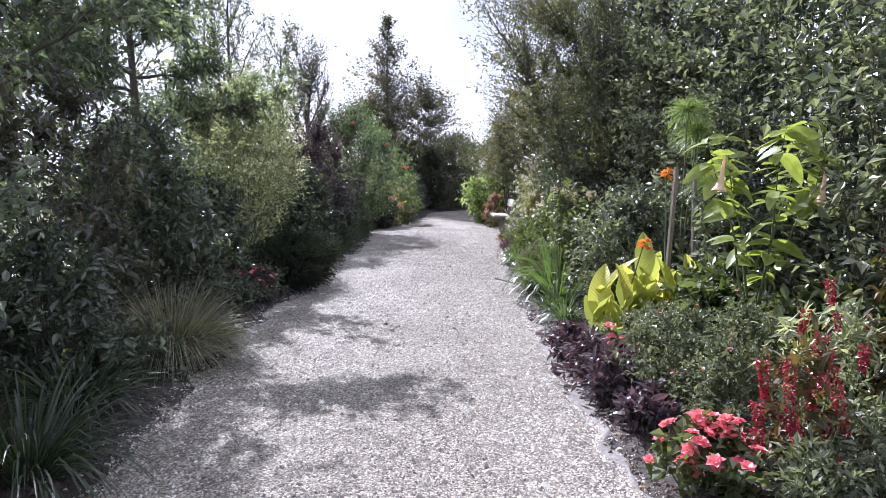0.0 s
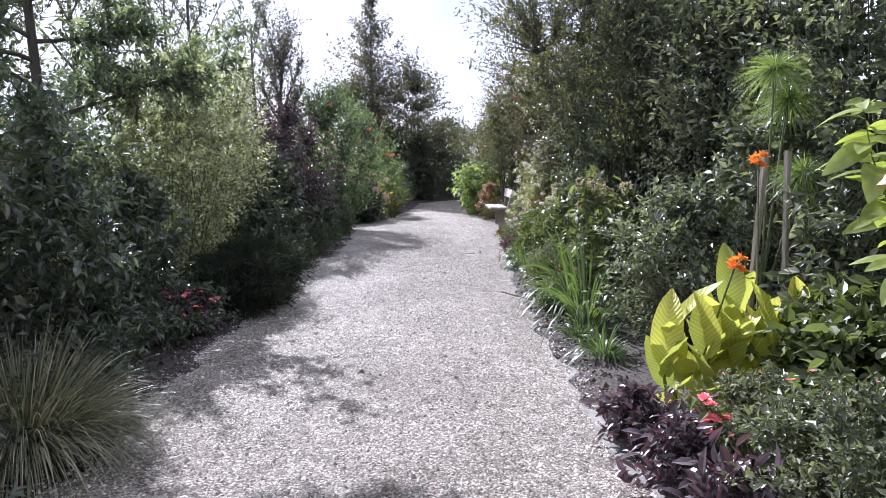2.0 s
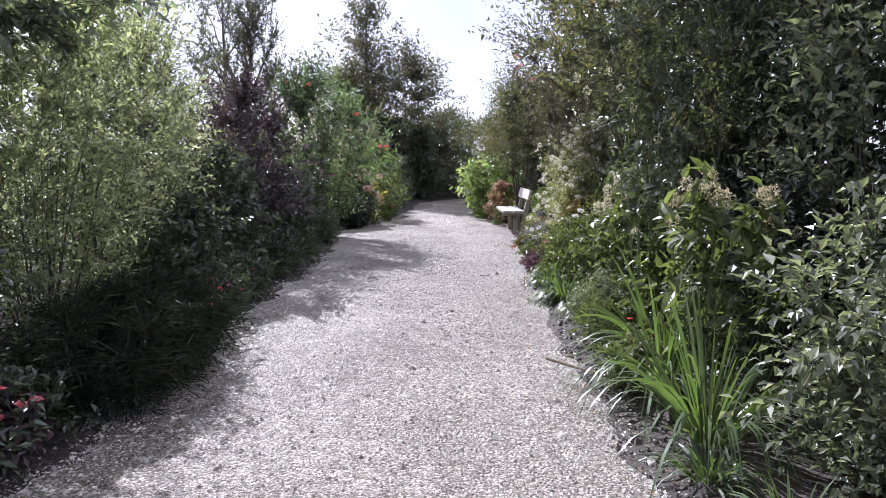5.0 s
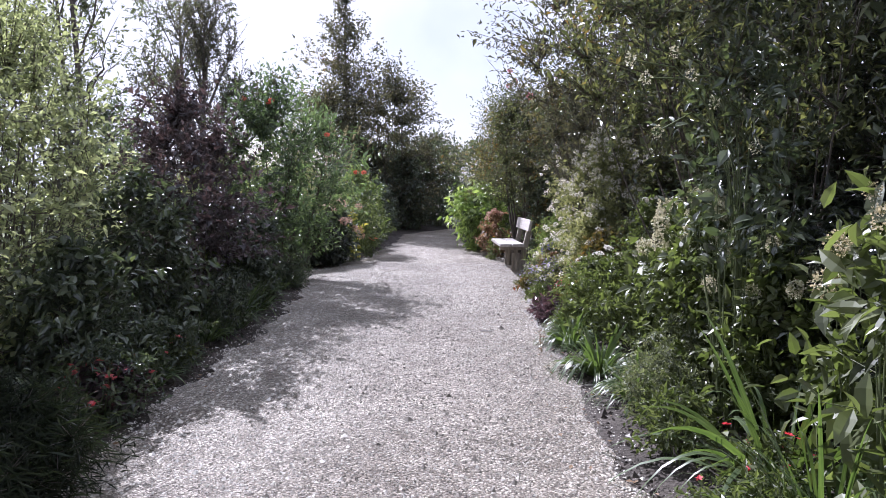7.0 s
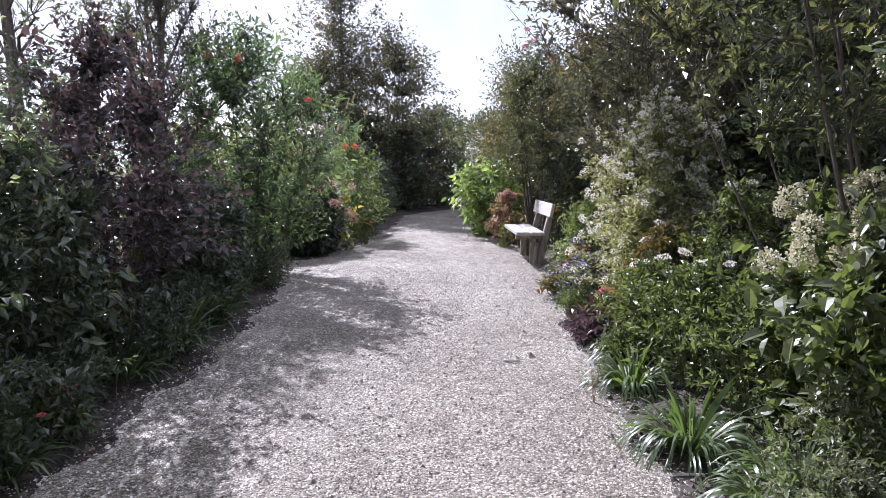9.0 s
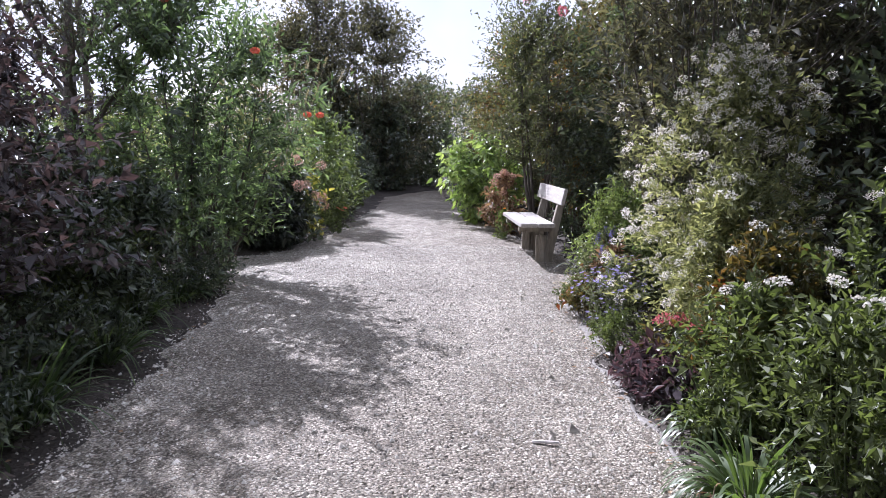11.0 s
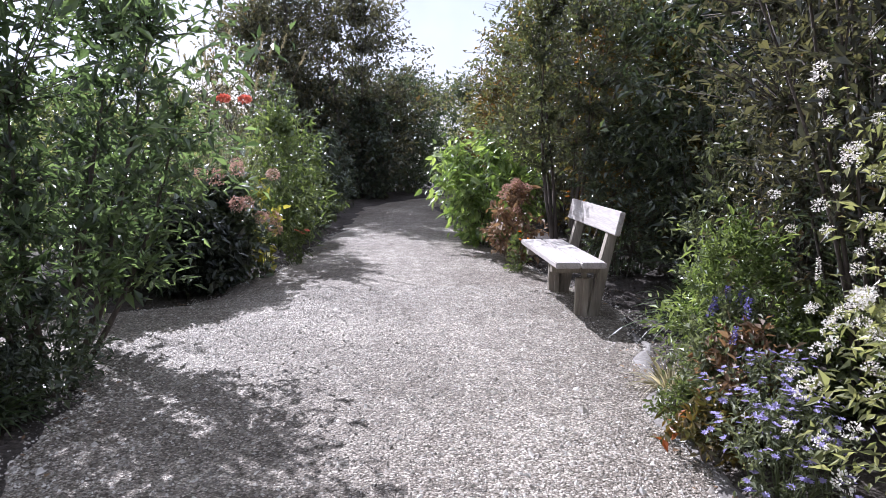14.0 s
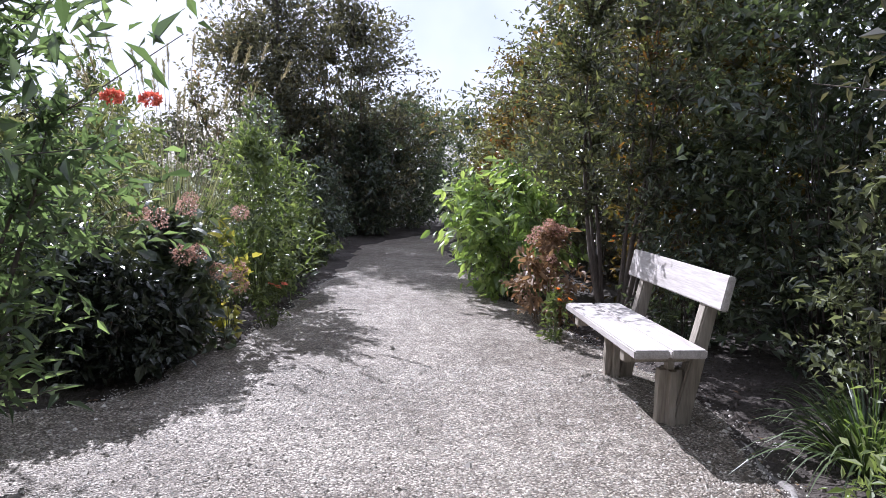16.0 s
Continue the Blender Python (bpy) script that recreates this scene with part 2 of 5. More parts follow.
CRIMSON = petal_material("crimson_petal", (0.22, 0.012, 0.03), (0.42, 0.03, 0.06))
ORANGE = petal_material("orange_petal", (0.75, 0.18, 0.015), (0.85, 0.33, 0.04))
POPPY = petal_material("scarlet_petal", (0.60, 0.09, 0.06), (0.76, 0.24, 0.15))
CORAL = petal_material("coral_petal", (0.72, 0.10, 0.13), (0.86, 0.26, 0.28))
ROSE = petal_material("rose_petal", (0.36, 0.07, 0.10), (0.56, 0.16, 0.18))
WHITE = petal_material("white_petal", (0.58, 0.58, 0.50), (0.80, 0.79, 0.73), 0.35)
CREAM = petal_material("cream_petal", (0.34, 0.35, 0.2), (0.56, 0.55, 0.38), 0.35)
DUSTCREAM = petal_material("faded_cream_petal", (0.32, 0.30, 0.15), (0.52, 0.47, 0.29), 0.4)
PEACH = petal_material("peach_petal", (0.72, 0.42, 0.26), (0.85, 0.66, 0.46), 0.45)
MAUVE = petal_material("mauve_petal", (0.20, 0.17, 0.42), (0.38, 0.34, 0.62))
BLUE = petal_material("blue_petal", (0.10, 0.085, 0.28), (0.19, 0.17, 0.42))
DUSTPINK = petal_material("dusty_pink_petal", (0.30, 0.17, 0.12), (0.52, 0.34, 0.26))

# the soil gives way to rough grass behind the beds
sn, sl, sp = SOIL.node_tree.nodes, SOIL.node_tree.links, SOIL.node_tree.nodes["Principled BSDF"]
earth = sp.inputs["Base Color"].links[0].from_socket
co, sep, dist, mix = sn.new("ShaderNodeTexCoord"), sn.new("ShaderNodeSeparateXYZ"), sn.new("ShaderNodeMath"), sn.new("ShaderNodeMix")
sl.new(co.outputs["Object"], sep.inputs[0])
dist.operation = "ABSOLUTE"
sl.new(sep.outputs[0], dist.inputs[0])
ramp_d = sn.new("ShaderNodeMapRange")
ramp_d.inputs["From Min"].default_value, ramp_d.inputs["From Max"].default_value = 4.0, 6.0
sl.new(dist.outputs[0], ramp_d.inputs[0])
tex, green = sn.new("ShaderNodeTexNoise"), ramp_node(sn, [(0.3, (0.05, 0.07, 0.02)), (0.6, (0.11, 0.13, 0.045)), (0.8, (0.2, 0.18, 0.09))])
tex.inputs["Scale"].default_value, tex.inputs["Detail"].default_value = 1.4, 9
sl.new(co.outputs["Object"], tex.inputs["Vector"])
sl.new(tex.outputs["Fac"], green.inputs["Fac"])
mix.data_type = "RGBA"
sl.new(ramp_d.outputs[0], mix.inputs["Factor"])
sl.new(earth, mix.inputs["A"])
sl.new(green.outputs["Color"], mix.inputs["B"])
sl.new(mix.outputs["Result"], sp.inputs["Base Color"])

# ---- mesh tools ----
RNG = np.random.default_rng(7)
Z = np.array((0.0, 0.0, 1.0))


def unit(v):
    return v / np.maximum(np.linalg.norm(v, axis=-1, keepdims=True), 1e-9)


def mesh_of(name, verts, faces, smooth=False):
    """A mesh from an array of vertices and one of faces that all have as many corners."""
    me = bpy.data.meshes.new(name)
    n, k = faces.shape
    me.vertices.add(len(verts))
    me.vertices.foreach_set("co", np.ascontiguousarray(verts, dtype=np.float32).ravel())
    me.loops.add(n * k)
    me.loops.foreach_set("vertex_index", np.ascontiguousarray(faces, dtype=np.int32).ravel())
    me.polygons.add(n)
    me.polygons.foreach_set("loop_start", np.arange(0, n * k, k, dtype=np.int32))
    me.polygons.foreach_set("use_smooth", np.full(n, smooth))
    me.update(calc_edges=True)
    return me


def put(name, me, material, parent=None, label=""):
    ob = new(name, me)
    if not me.materials:
        me.materials.append(material)
    ob.parent = parent
    if label:
        tagged(ob, label)
    return ob


def part(name, bm, material, parent, label=""):
    me = bpy.data.meshes.new(name)
    bm.to_mesh(me)
    bm.free()
    return put(name, me, material, parent, label)


def thing(name, x, y, label, category, group="", z=None):
    ob = new(name)
    ob.location = (x, y, ground_z(x, y) if z is None else z)
    ob.empty_display_size = 0.1
    return tagged(ob, label, category, group)


def leaves(P, D, L, W, fold=0.22, curl=0.15, flat=0.75):
    """Folded leaves of two faces each: roots P, ways D, lengths and widths."""
    n = len(P)
    L, W = np.broadcast_to(L, n)[:, None], np.broadcast_to(W, n)[:, None]
    N = Z * flat + RNG.normal(0, 0.5, (n, 3))
    S = unit(np.cross(D, N))
    N = np.cross(S, D)
    mid = P + D * L * 0.42
    V = np.stack((P, mid - S * W / 2 + N * W * fold, P + D * L - N * L * curl, mid + S * W / 2 + N * W * fold), 1)
    i = np.arange(n)[:, None] * 4
    F = np.concatenate((i + (0, 1, 2), i + (0, 2, 3)))
    return V.reshape(-1, 3), F


def big_leaves(P, D, L, W, fold=0.2, curl=0.25, flat=0.75):
    """Leaves with a midrib, a pointed tip and eight faces each."""
    n = len(P)
    L, W = np.broadcast_to(L, n)[:, None], np.broadcast_to(W, n)[:, None]
    N = Z * flat + RNG.normal(0, 0.5, (n, 3))
    S = unit(np.cross(D, N))
    N = np.cross(S, D)

    def spot(u, s):
        return P + D * L * u + S * W * s - N * (L * curl * u * u) + N * (W * fold * abs(s) * 2)
    V = np.stack((P, spot(0.28, -0.45), spot(0.62, -0.42), spot(1.0, 0), spot(0.62, 0.42), spot(0.28, 0.45), spot(0.28, 0), spot(0.62, 0)), 1)
    i = np.arange(n)[:, None] * 8
    F = np.concatenate([i + t for t in ((0, 6, 1), (1, 6, 2), (2, 6, 7), (2, 7, 3), (0, 5, 6), (5, 4, 6), (4, 7, 6), (4, 3, 7))])
    return V.reshape(-1, 3), F


def blades(P, D, L, W, droop, segs=5, twist=0.3):
    """Ribbons that arch over under their weight."""
    n = len(P)
    L, W, droop = [np.broadcast_to(a, n)[:, None, None] for a in (L, W, droop)]
    u = np.linspace(0, 1, segs + 1)[None, :, None]
    C = P[:, None] + D[:, None] * L * u - Z * droop * L * u ** 2.2
    T = unit(D[:, None] - Z * droop * 2.2 * u ** 1.2)
    S = unit(np.cross(D, Z + RNG.normal(0, twist, (n, 3))))[:, None]
    w = W * (0.55 + 0.45 * np.minimum(1, u * 3)) * (1 - u ** 2.5 * 0.96) / 2
    N = np.cross(S, T)
    V = np.stack((C - S * w + N * w * 0.35, C + S * w + N * w * 0.35), 2).reshape(-1, 3)
    a = (np.arange(n)[:, None] * (segs + 1) + np.arange(segs)).ravel()[:, None] * 2
    return V, a + np.array((0, 1, 3, 2))


def tubes(C, R, sides=4):
    """Tapered tubes along polylines C (n, k, 3) with radii R (n, k)."""
    n, k, _ = C.shape
    T = unit(np.gradient(C, axis=1))
    S = unit(np.cross(T, np.array((0.31, 0.95, 0.02)))[:, :])
    B = np.cross(T, S)
    a = np.linspace(0, 2 * np.pi, sides, endpoint=False)
    V = C[:, :, None] + R[:, :, None, None] * (S[:, :, None] * np.cos(a)[:, None] + B[:, :, None] * np.sin(a)[:, None])
    ring = (np.arange(n)[:, None] * k + np.arange(k - 1)).ravel()[:, None] * sides
    j = np.arange(sides)
    F = np.stack((ring + j, ring + (j + 1) % sides, ring + sides + (j + 1) % sides, ring + sides + j), 2).reshape(-1, 4)
    return V.reshape(-1, 3), F


def joined(*sets):
    V, F, at = [], [], 0
    for v, f in sets:
        V.append(v)
        F.append(f + at)
        at += len(v)
    return np.concatenate(V), np.concatenate(F)


# ---- the lie of the land ----
EDGE_Y = (-4, 2.8, 4.3, 7, 10, 14, 16.0, 16.8, 17.3, 17.9, 18.4, 20.4, 23.6, 28, 30, 33, 40)
EDGE_L = (-1.5, -1.56, -1.66, -1.82, -1.78, -1.62, -1.68, -2.1, -2.9, -2.7, -1.75, -1.18, -0.75, -0.5, 0.4, 2.6, 8.0)
EDGE_R = (1.0, 0.97, 0.94, 0.92, 1.02, 1.28, 1.55, 1.75, 1.95, 2.05, 2.05, 1.72, 1.3, 1.15, 1.7, 4.0, 9.5)


def edges(y):
    wob = 0.05 * np.sin(y * 5.1) + 0.035 * np.sin(y * 11.7 + 1)
    return np.interp(y, EDGE_Y, EDGE_L) + wob, np.interp(y, EDGE_Y, EDGE_R) + wob * np.cos(y * 2)


def land(x, y):
    """Height of the soil: level with the path's foot at its edges, banked up a little in the beds."""
    a, b = edges(y)
    out = np.maximum(np.maximum(a - x, x - b), 0)
    lump = 0.014 * np.sin(x * 9 + 2 * np.sin(y * 3)) * np.sin(y * 8 + x * 3) + 0.01 * np.sin(x * 23 + y * 5) * np.sin(y * 19)
    return -0.02 + np.minimum(out, 1.2) * 0.07 + lump * np.minimum(1, out * 5)


def ground_z(x, y):
    return float(land(np.float64(x), np.float64(y)))


def path_z(x, y):
    a, b = edges(y)
    u = np.clip((x - a) / (b - a) * 2 - 1, -1, 1)
    return 0.022 - 0.04 * np.abs(u) ** 2.4 + 0.006 * np.sin(x * 3.1 + y) * np.sin(y * 2.3)


def grid(xs, ys, height):
    X, Y = np.meshgrid(xs, ys)
    V = np.stack((X, Y, height(X, Y)), 2).reshape(-1, 3)
    w = len(xs)
    i = (np.arange(len(ys) - 1)[:, None] * w + np.arange(w - 1)).ravel()[:, None]
    return V, i + np.array((0, 1, w + 1, w))


far = np.array((8, 12, 20, 40, 90, 200, 500.0))
V, F = grid(np.concatenate((-far[::-1], np.arange(-6, 6.01, 0.12), far)), np.concatenate((-far[::-1], np.arange(-4, 34, 0.13), 34 + far)), land)
soil = put("ground", mesh_of("ground", V, F, True), SOIL)
tagged(soil, "dark crumbly garden soil in the planting beds", "ground", kind="structure")

ys = np.arange(-4, 40, 0.1)
a, b = edges(ys)
u = np.linspace(0, 1, 46)
X = a[:, None] + (b - a)[:, None] * u
Y = np.broadcast_to(ys[:, None], X.shape)
i = (np.arange(len(ys) - 1)[:, None] * 46 + np.arange(45)).ravel()[:, None]
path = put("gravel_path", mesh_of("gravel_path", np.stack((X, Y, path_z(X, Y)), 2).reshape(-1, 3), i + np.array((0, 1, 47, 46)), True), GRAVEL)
tagged(path, "pale grey gravel garden path dappled with sunlight", "path", kind="structure")


EDGING = rough_material("trodden_soil", [(0.3, (0.09, 0.08, 0.068)), (0.48, (0.18, 0.165, 0.15)), (0.66, (0.30, 0.285, 0.265))], 7.0, 0.9, 0.7, 0.02, fine=60)


def edging(y0, y1, width):
    """A low uneven margin of pale trodden soil where the gravel meets the right-hand bed."""
    ys = np.arange(y0, y1, 0.05)
    e = edges(ys)[1]
    fade = np.minimum(1, np.minimum(ys - y0, y1 - ys) * 2)
    wide = np.maximum(0.012, (width + 0.045 * np.sin(ys * 1.7) + 0.03 * np.sin(ys * 6.1) + 0.02 * np.sin(ys * 17)) * fade)
    across = np.array((-1.0, -0.5, 0.0, 0.5, 1.0))
    X = e[:, None] + wide[:, None] * (across + 0.2) + 0.01 * np.sin(ys * 31)[:, None] * across
    Y = np.broadcast_to(ys[:, None], X.shape)
    H = np.maximum(path_z(X, Y) * (X < e[:, None]) - (X >= e[:, None]), land(X, Y)) + 0.003 + 0.007 * (1 - across ** 2) - 0.016 * (np.abs(across) > 0.9) + 0.004 * np.sin(ys * 14)[:, None] * np.sin(across * 3 + 1)
    i = (np.arange(len(ys) - 1)[:, None] * 5 + np.arange(4)).ravel()[:, None]
    trim = put("path_edging", mesh_of("path_edging", np.stack((X, Y, H), 2).reshape(-1, 3), i + np.array((0, 1, 6, 5)), True), EDGING)
    tagged(trim, "low margin of pale trodden soil along the gravel", "path edge", kind="structure")


edging(12.6, 17.6, 0.06)
edging(2.4, 7.4, 0.05)


def stones(n, size, y0, y1, spread, low, material, name, label, bias=0.0, near=1.6):
    """Loose stones or clods, sunk a little into what they lie on."""
    y = y0 + (y1 - y0) * RNG.random(n) ** near
    a, b = edges(y)
    if spread is None:
        x = a + (b - a) * RNG.random(n)
        x += RNG.normal(0, 0.03, n)
    else:
        side = RNG.random(n) < 0.5
        off = np.abs(RNG.normal(0, spread, n)) - bias
        x = np.where(side, a - off, b + off)
    z = np.maximum(path_z(x, y) * ((x > a) & (x < b)) - 1.0 * ~((x > a) & (x < b)), land(x, y))
    s = size * RNG.lognormal(0, 0.45, n)
    ang = RNG.random((n, 1)) * 6.28 + np.arange(4) * 1.571 + RNG.normal(0, 0.25, (n, 4))
    r = s[:, None] * RNG.uniform(0.6, 1.25, (n, 4))
    ring = np.stack((x[:, None] + r * np.cos(ang), y[:, None] + r * np.sin(ang), np.broadcast_to((z - 0.15 * s)[:, None], (n, 4))), 2)
    top = np.stack((x + RNG.normal(0, 0.3, n) * s, y + RNG.normal(0, 0.3, n) * s, z + s * RNG.uniform(0.35, 0.95, n) * low), 1)[:, None]
    V = np.concatenate((ring, top), 1).reshape(-1, 3)
    k = np.arange(n)[:, None] * 5
    F = np.concatenate([k + (j, (j + 1) % 4, 4) for j in range(4)])
    ob = put(name, mesh_of(name, V, F), material)
    return tagged(ob, label, name, kind="stuff")


stones(150000, 0.0063, 1.2, 19, None, 0.9, PEBBLE, "gravel", "loose pale gravel chips lying on the path", near=1.35)
stones(22000, 0.0072, 1.2, 24, 0.10, 0.8, PEBBLE, "edge_gravel", "stray gravel chips along the path's edges", 0.06)
stones(14000, 0.014, 1.2, 24, 0.30, 0.9, CLOD, "soil_crumbs", "dark crumbs of soil and bark along the beds", 0.0)

# ---- kinds of plants ----


def shrub_mesh(height, radius, leaf, count, stems=9, low=0.1, spread=0.5, droop=0.3, ratio=0.45, upright=0.4, twig=0.4, bare=0.15, shape=1.0, wander=0.25, per=11, lumps=0.3, flat=0.9, belly=0.425, foot_width=0.74, thick=1.0):
    """Stems that fan out from a foot, side shoots into a lumpy crown, and leaves along the shoots. Returns stems, foliage, the shoots' tips and ways."""
    phi = RNG.random(stems) * 6.28
    q = np.sqrt(RNG.random(stems)) * 0.9 + 0.1
    foot = np.stack((np.cos(phi) * q * radius * 0.18, np.sin(phi) * q * radius * 0.18, np.full(stems, -0.05)), 1)
    top = height * (1 - 0.42 * q ** (1.6 * shape)) * RNG.uniform(0.78, 0.96, stems)
    end = np.stack((np.cos(phi) * q * radius * 0.74, np.sin(phi) * q * radius * 0.74, top), 1)
    ctl = foot * 0.55 + end * 0.45
    ctl[:, :2] = foot[:, :2] * (0.3 + spread * 0.4) + end[:, :2] * (0.7 - spread * 0.4)
    ctl += RNG.normal(0, wander * radius * 0.3, (stems, 3))
    u = np.linspace(0, 1, 8)[None, :, None]
    C = foot[:, None] * (1 - u) ** 2 + ctl[:, None] * 2 * u * (1 - u) + end[:, None] * u ** 2
    thick *= 0.005 + 0.007 * height / stems ** 0.45
    wood = tubes(C, thick * (1 - 0.85 * u[:, :, 0]) * RNG.uniform(0.7, 1.2, (stems, 1)), 5)
    nt = max(stems, int(count / per))
    v, a, k = RNG.random(nt) ** 0.9, RNG.random(nt) * 6.283, RNG.random(4) * 6.28
    w = np.where(v < belly, foot_width * (belly - v) / belly, (v - belly) / (1 - belly))
    prof = np.sqrt(np.maximum(0.02, 1 - w ** (2 * shape)))
    f = 1 + lumps * (0.5 * np.sin(3 * a + k[0] + 5 * v) + 0.5 * np.sin(5 * a + k[1] - 8 * v) + 0.5 * np.sin(2 * a + 10 * v + k[2]))
    r = radius * prof * f * RNG.random(nt) ** 0.42
    shoot = 1 + 0.1 * upright * np.abs(RNG.normal(0, 1, nt)) * (v > 0.6) + 0.12 * lumps * np.sin(4 * a + k[3])
    T = np.stack((np.cos(a) * r, np.sin(a) * r, low + (height - low) * v * shoot), 1)
    nodes = C.reshape(-1, 3)
    gap = T[:, None] - nodes[None]
    cost = (gap ** 2).sum(2) + 3 * np.maximum(0, 0.06 * height - gap[..., 2]) ** 2
    near = nodes[cost.argmin(1)]
    span = T - near
    dist = np.linalg.norm(span, axis=1)
    D = unit(span + 1e-4)
    reach = np.minimum(dist, twig * radius * RNG.uniform(0.6, 1.5, nt)) + leaf * 0.7
    t = (np.arange(per) + RNG.random((nt, per))) / per
    LP = T[:, None] - D[:, None] * (reach[:, None] * (1 - t))[..., None] + RNG.normal(0, 0.35 * leaf, (nt, per, 3))
    LD = unit(D[:, None] * 0.5 + RNG.normal(0, 0.6, (nt, per, 3)) - Z * droop * 0.6 + Z * 0.15 * upright)
    LP, LD = LP.reshape(-1, 3), LD.reshape(-1, 3)
    ok = LP[:, 2] > 0.3 * low + 0.01
    LP, LD = LP[ok], LD[ok]
    size = leaf * RNG.lognormal(0, 0.25, len(LP))
    twigs = tubes(np.stack((near, T), 1)[::3], (np.array((0.0022, 0.001)) * (0.7 + 0.4 * height) * np.ones((nt, 1)))[::3], 3)
    shape_of = big_leaves if leaf >= 0.065 and count <= 9000 and height < 3.3 else leaves
    return joined(wood, twigs), shape_of(LP, LD, size, size * ratio * RNG.uniform(0.8, 1.2, len(LP)), flat=flat), T, unit(D * 0.6 + Z * 0.4)


def bush(name, x, y, label, category, height, radius, leaf, count, material, wood=BARK, group="", turn=0, **shape):
    ob = thing(name, x, y, label, category, group)
    w, f, tips, ways = shrub_mesh(height, radius, leaf, count, **shape)
    tagged(put("branching", mesh_of("branching", *w, True), wood, ob), kind="stuff")
    tagged(put("foliage", mesh_of("foliage", *f), material, ob), kind="stuff")
    return ob, tips, ways


def tree(name, x, y, label, height, radius, trunk, leaf, count, material, fork=0.3, limbs=9, lean=(0, 0), category="tree", upright=0.3, shape=1.0, per=8, twigs=0.3, ratio=0.45, droop=0.3, taper=0.55, stems=1):
    """A trunk that parts into limbs and boughs, with a crown of leafy twigs."""
    ob = thing(name, x, y, label, category)
    K = 9
    u = np.linspace(0, 1, K)
    sets, bough_c, bough_r = [], [], []
    for k in range(stems):
        off = np.array((math.cos(k * 2.4), math.sin(k * 2.4), 0)) * (0.0 if stems == 1 else radius * 0.1)
        lx, ly = lean[0] + off[0] * 4, lean[1] + off[1] * 4
        axis = off + np.stack((lx * u ** 1.3 + 0.05 * np.sin(u * 5 + k), ly * u ** 1.3 + 0.05 * np.cos(u * 4 + k), -0.08 + height * 0.93 * u), 1)
        tr = trunk * (1.15 - u) ** 0.9 + 0.006
        sets.append(tubes(axis[None], tr[None], 8))
        for i in range(limbs):
            v = fork + (0.97 - fork) * (i + RNG.random()) / limbs
            p = np.array([np.interp(v, u, axis[:, c]) for c in range(3)])
            a = i * 2.4 + RNG.normal(0, 0.4) + k
            reach = radius * (1 - ((v - fork) / (1 - fork)) ** (1.6 * shape) * taper * 1.5) * RNG.uniform(0.7, 1.1)
            rise = height * (0.09 + upright * 0.28) * RNG.uniform(0.5, 1.2)
            w = np.linspace(0, 1, K)[:, None]
            c = p + np.array((math.cos(a), math.sin(a), 0)) * reach * w + Z * (rise * w - droop * 0.4 * reach * w ** 2)
            c += np.cumsum(RNG.normal(0, 0.025 * reach, (K, 3)), 0)
            bough_c.append(c)
            bough_r.append(np.interp(v, u, tr) * 0.55 * (1.08 - w[:, 0]))
    B, R = np.array(bough_c), np.array(bough_r)
    sets.append(tubes(B, R, 5))
    nb = len(B) * 7
    s, v = RNG.integers(0, len(B), nb), 0.2 + 0.8 * RNG.random(nb)
    k = np.minimum((v * 7.999).astype(int), 7)
    P = B[s, k] + (B[s, k + 1] - B[s, k]) * (v * 7.999 - k)[:, None]
    D = unit(unit(B[s, k + 1] - B[s, k]) * 0.8 + RNG.normal(0, 0.5, (nb, 3)) + Z * upright * 0.8)
    span = np.linalg.norm(B[:, -1] - B[:, 0], axis=1)
    ln = np.minimum(radius * 0.42, span[s] * 0.5) * RNG.uniform(0.5, 1.2, nb)
    uu = np.linspace(0, 1, 5)[None, :, None]
    C2 = P[:, None] + D[:, None] * ln[:, None, None] * uu - Z * droop * 0.35 * ln[:, None, None] * uu ** 2
    sets.append(tubes(C2, (0.004 + trunk * 0.07) * (1.1 - uu[:, :, 0]) * np.ones((nb, 1)), 3))
    nt = int(count / per)
    src = RNG.random(nt) < 0.25
    s2, v2 = RNG.integers(0, nb, nt), RNG.random(nt) * 3.999
    k2 = v2.astype(int)
    P2 = C2[s2, k2] + (C2[s2, k2 + 1] - C2[s2, k2]) * (v2 - k2)[:, None]
    s3, v3 = RNG.integers(0, len(B), nt), 2.2 + RNG.random(nt) * 5.79
    k3 = v3.astype(int)
    P2 = np.where(src[:, None], B[s3, k3] + (B[s3, np.minimum(k3 + 1, K - 1)] - B[s3, k3]) * (v3 - k3)[:, None], P2)
    D2 = unit(D[s2] * 0.6 + RNG.normal(0, 0.6, (nt, 3)) + Z * upright * 0.7)
    l2 = np.minimum(radius * twigs, ln[s2] * 0.9) * RNG.uniform(0.4, 1.2, nt)
    t = (np.arange(per) + RNG.random((nt, per))) / per
    LP = (P2[:, None] + D2[:, None] * (l2[:, None] * t)[..., None] - Z * (droop * 0.3 * l2[:, None] * t ** 2)[..., None]).reshape(-1, 3)
    LD = unit(D2[:, None] * 0.5 + RNG.normal(0, 0.6, (nt, per, 3)) - Z * droop).reshape(-1, 3)
    sets.append(tubes(P2[:, None] + D2[:, None] * l2[:, None, None] * np.linspace(0, 1, 2)[None, :, None], np.full((nt, 2), 0.0022), 3))
    size = leaf * RNG.lognormal(0, 0.25, len(LP))
    put("trunk", mesh_of("trunk", *joined(*sets), True), BARK, ob)
    put("crown", mesh_of("crown", *leaves(LP, LD, size, size * ratio)), material, ob)
    return ob, C2[:, -1], D


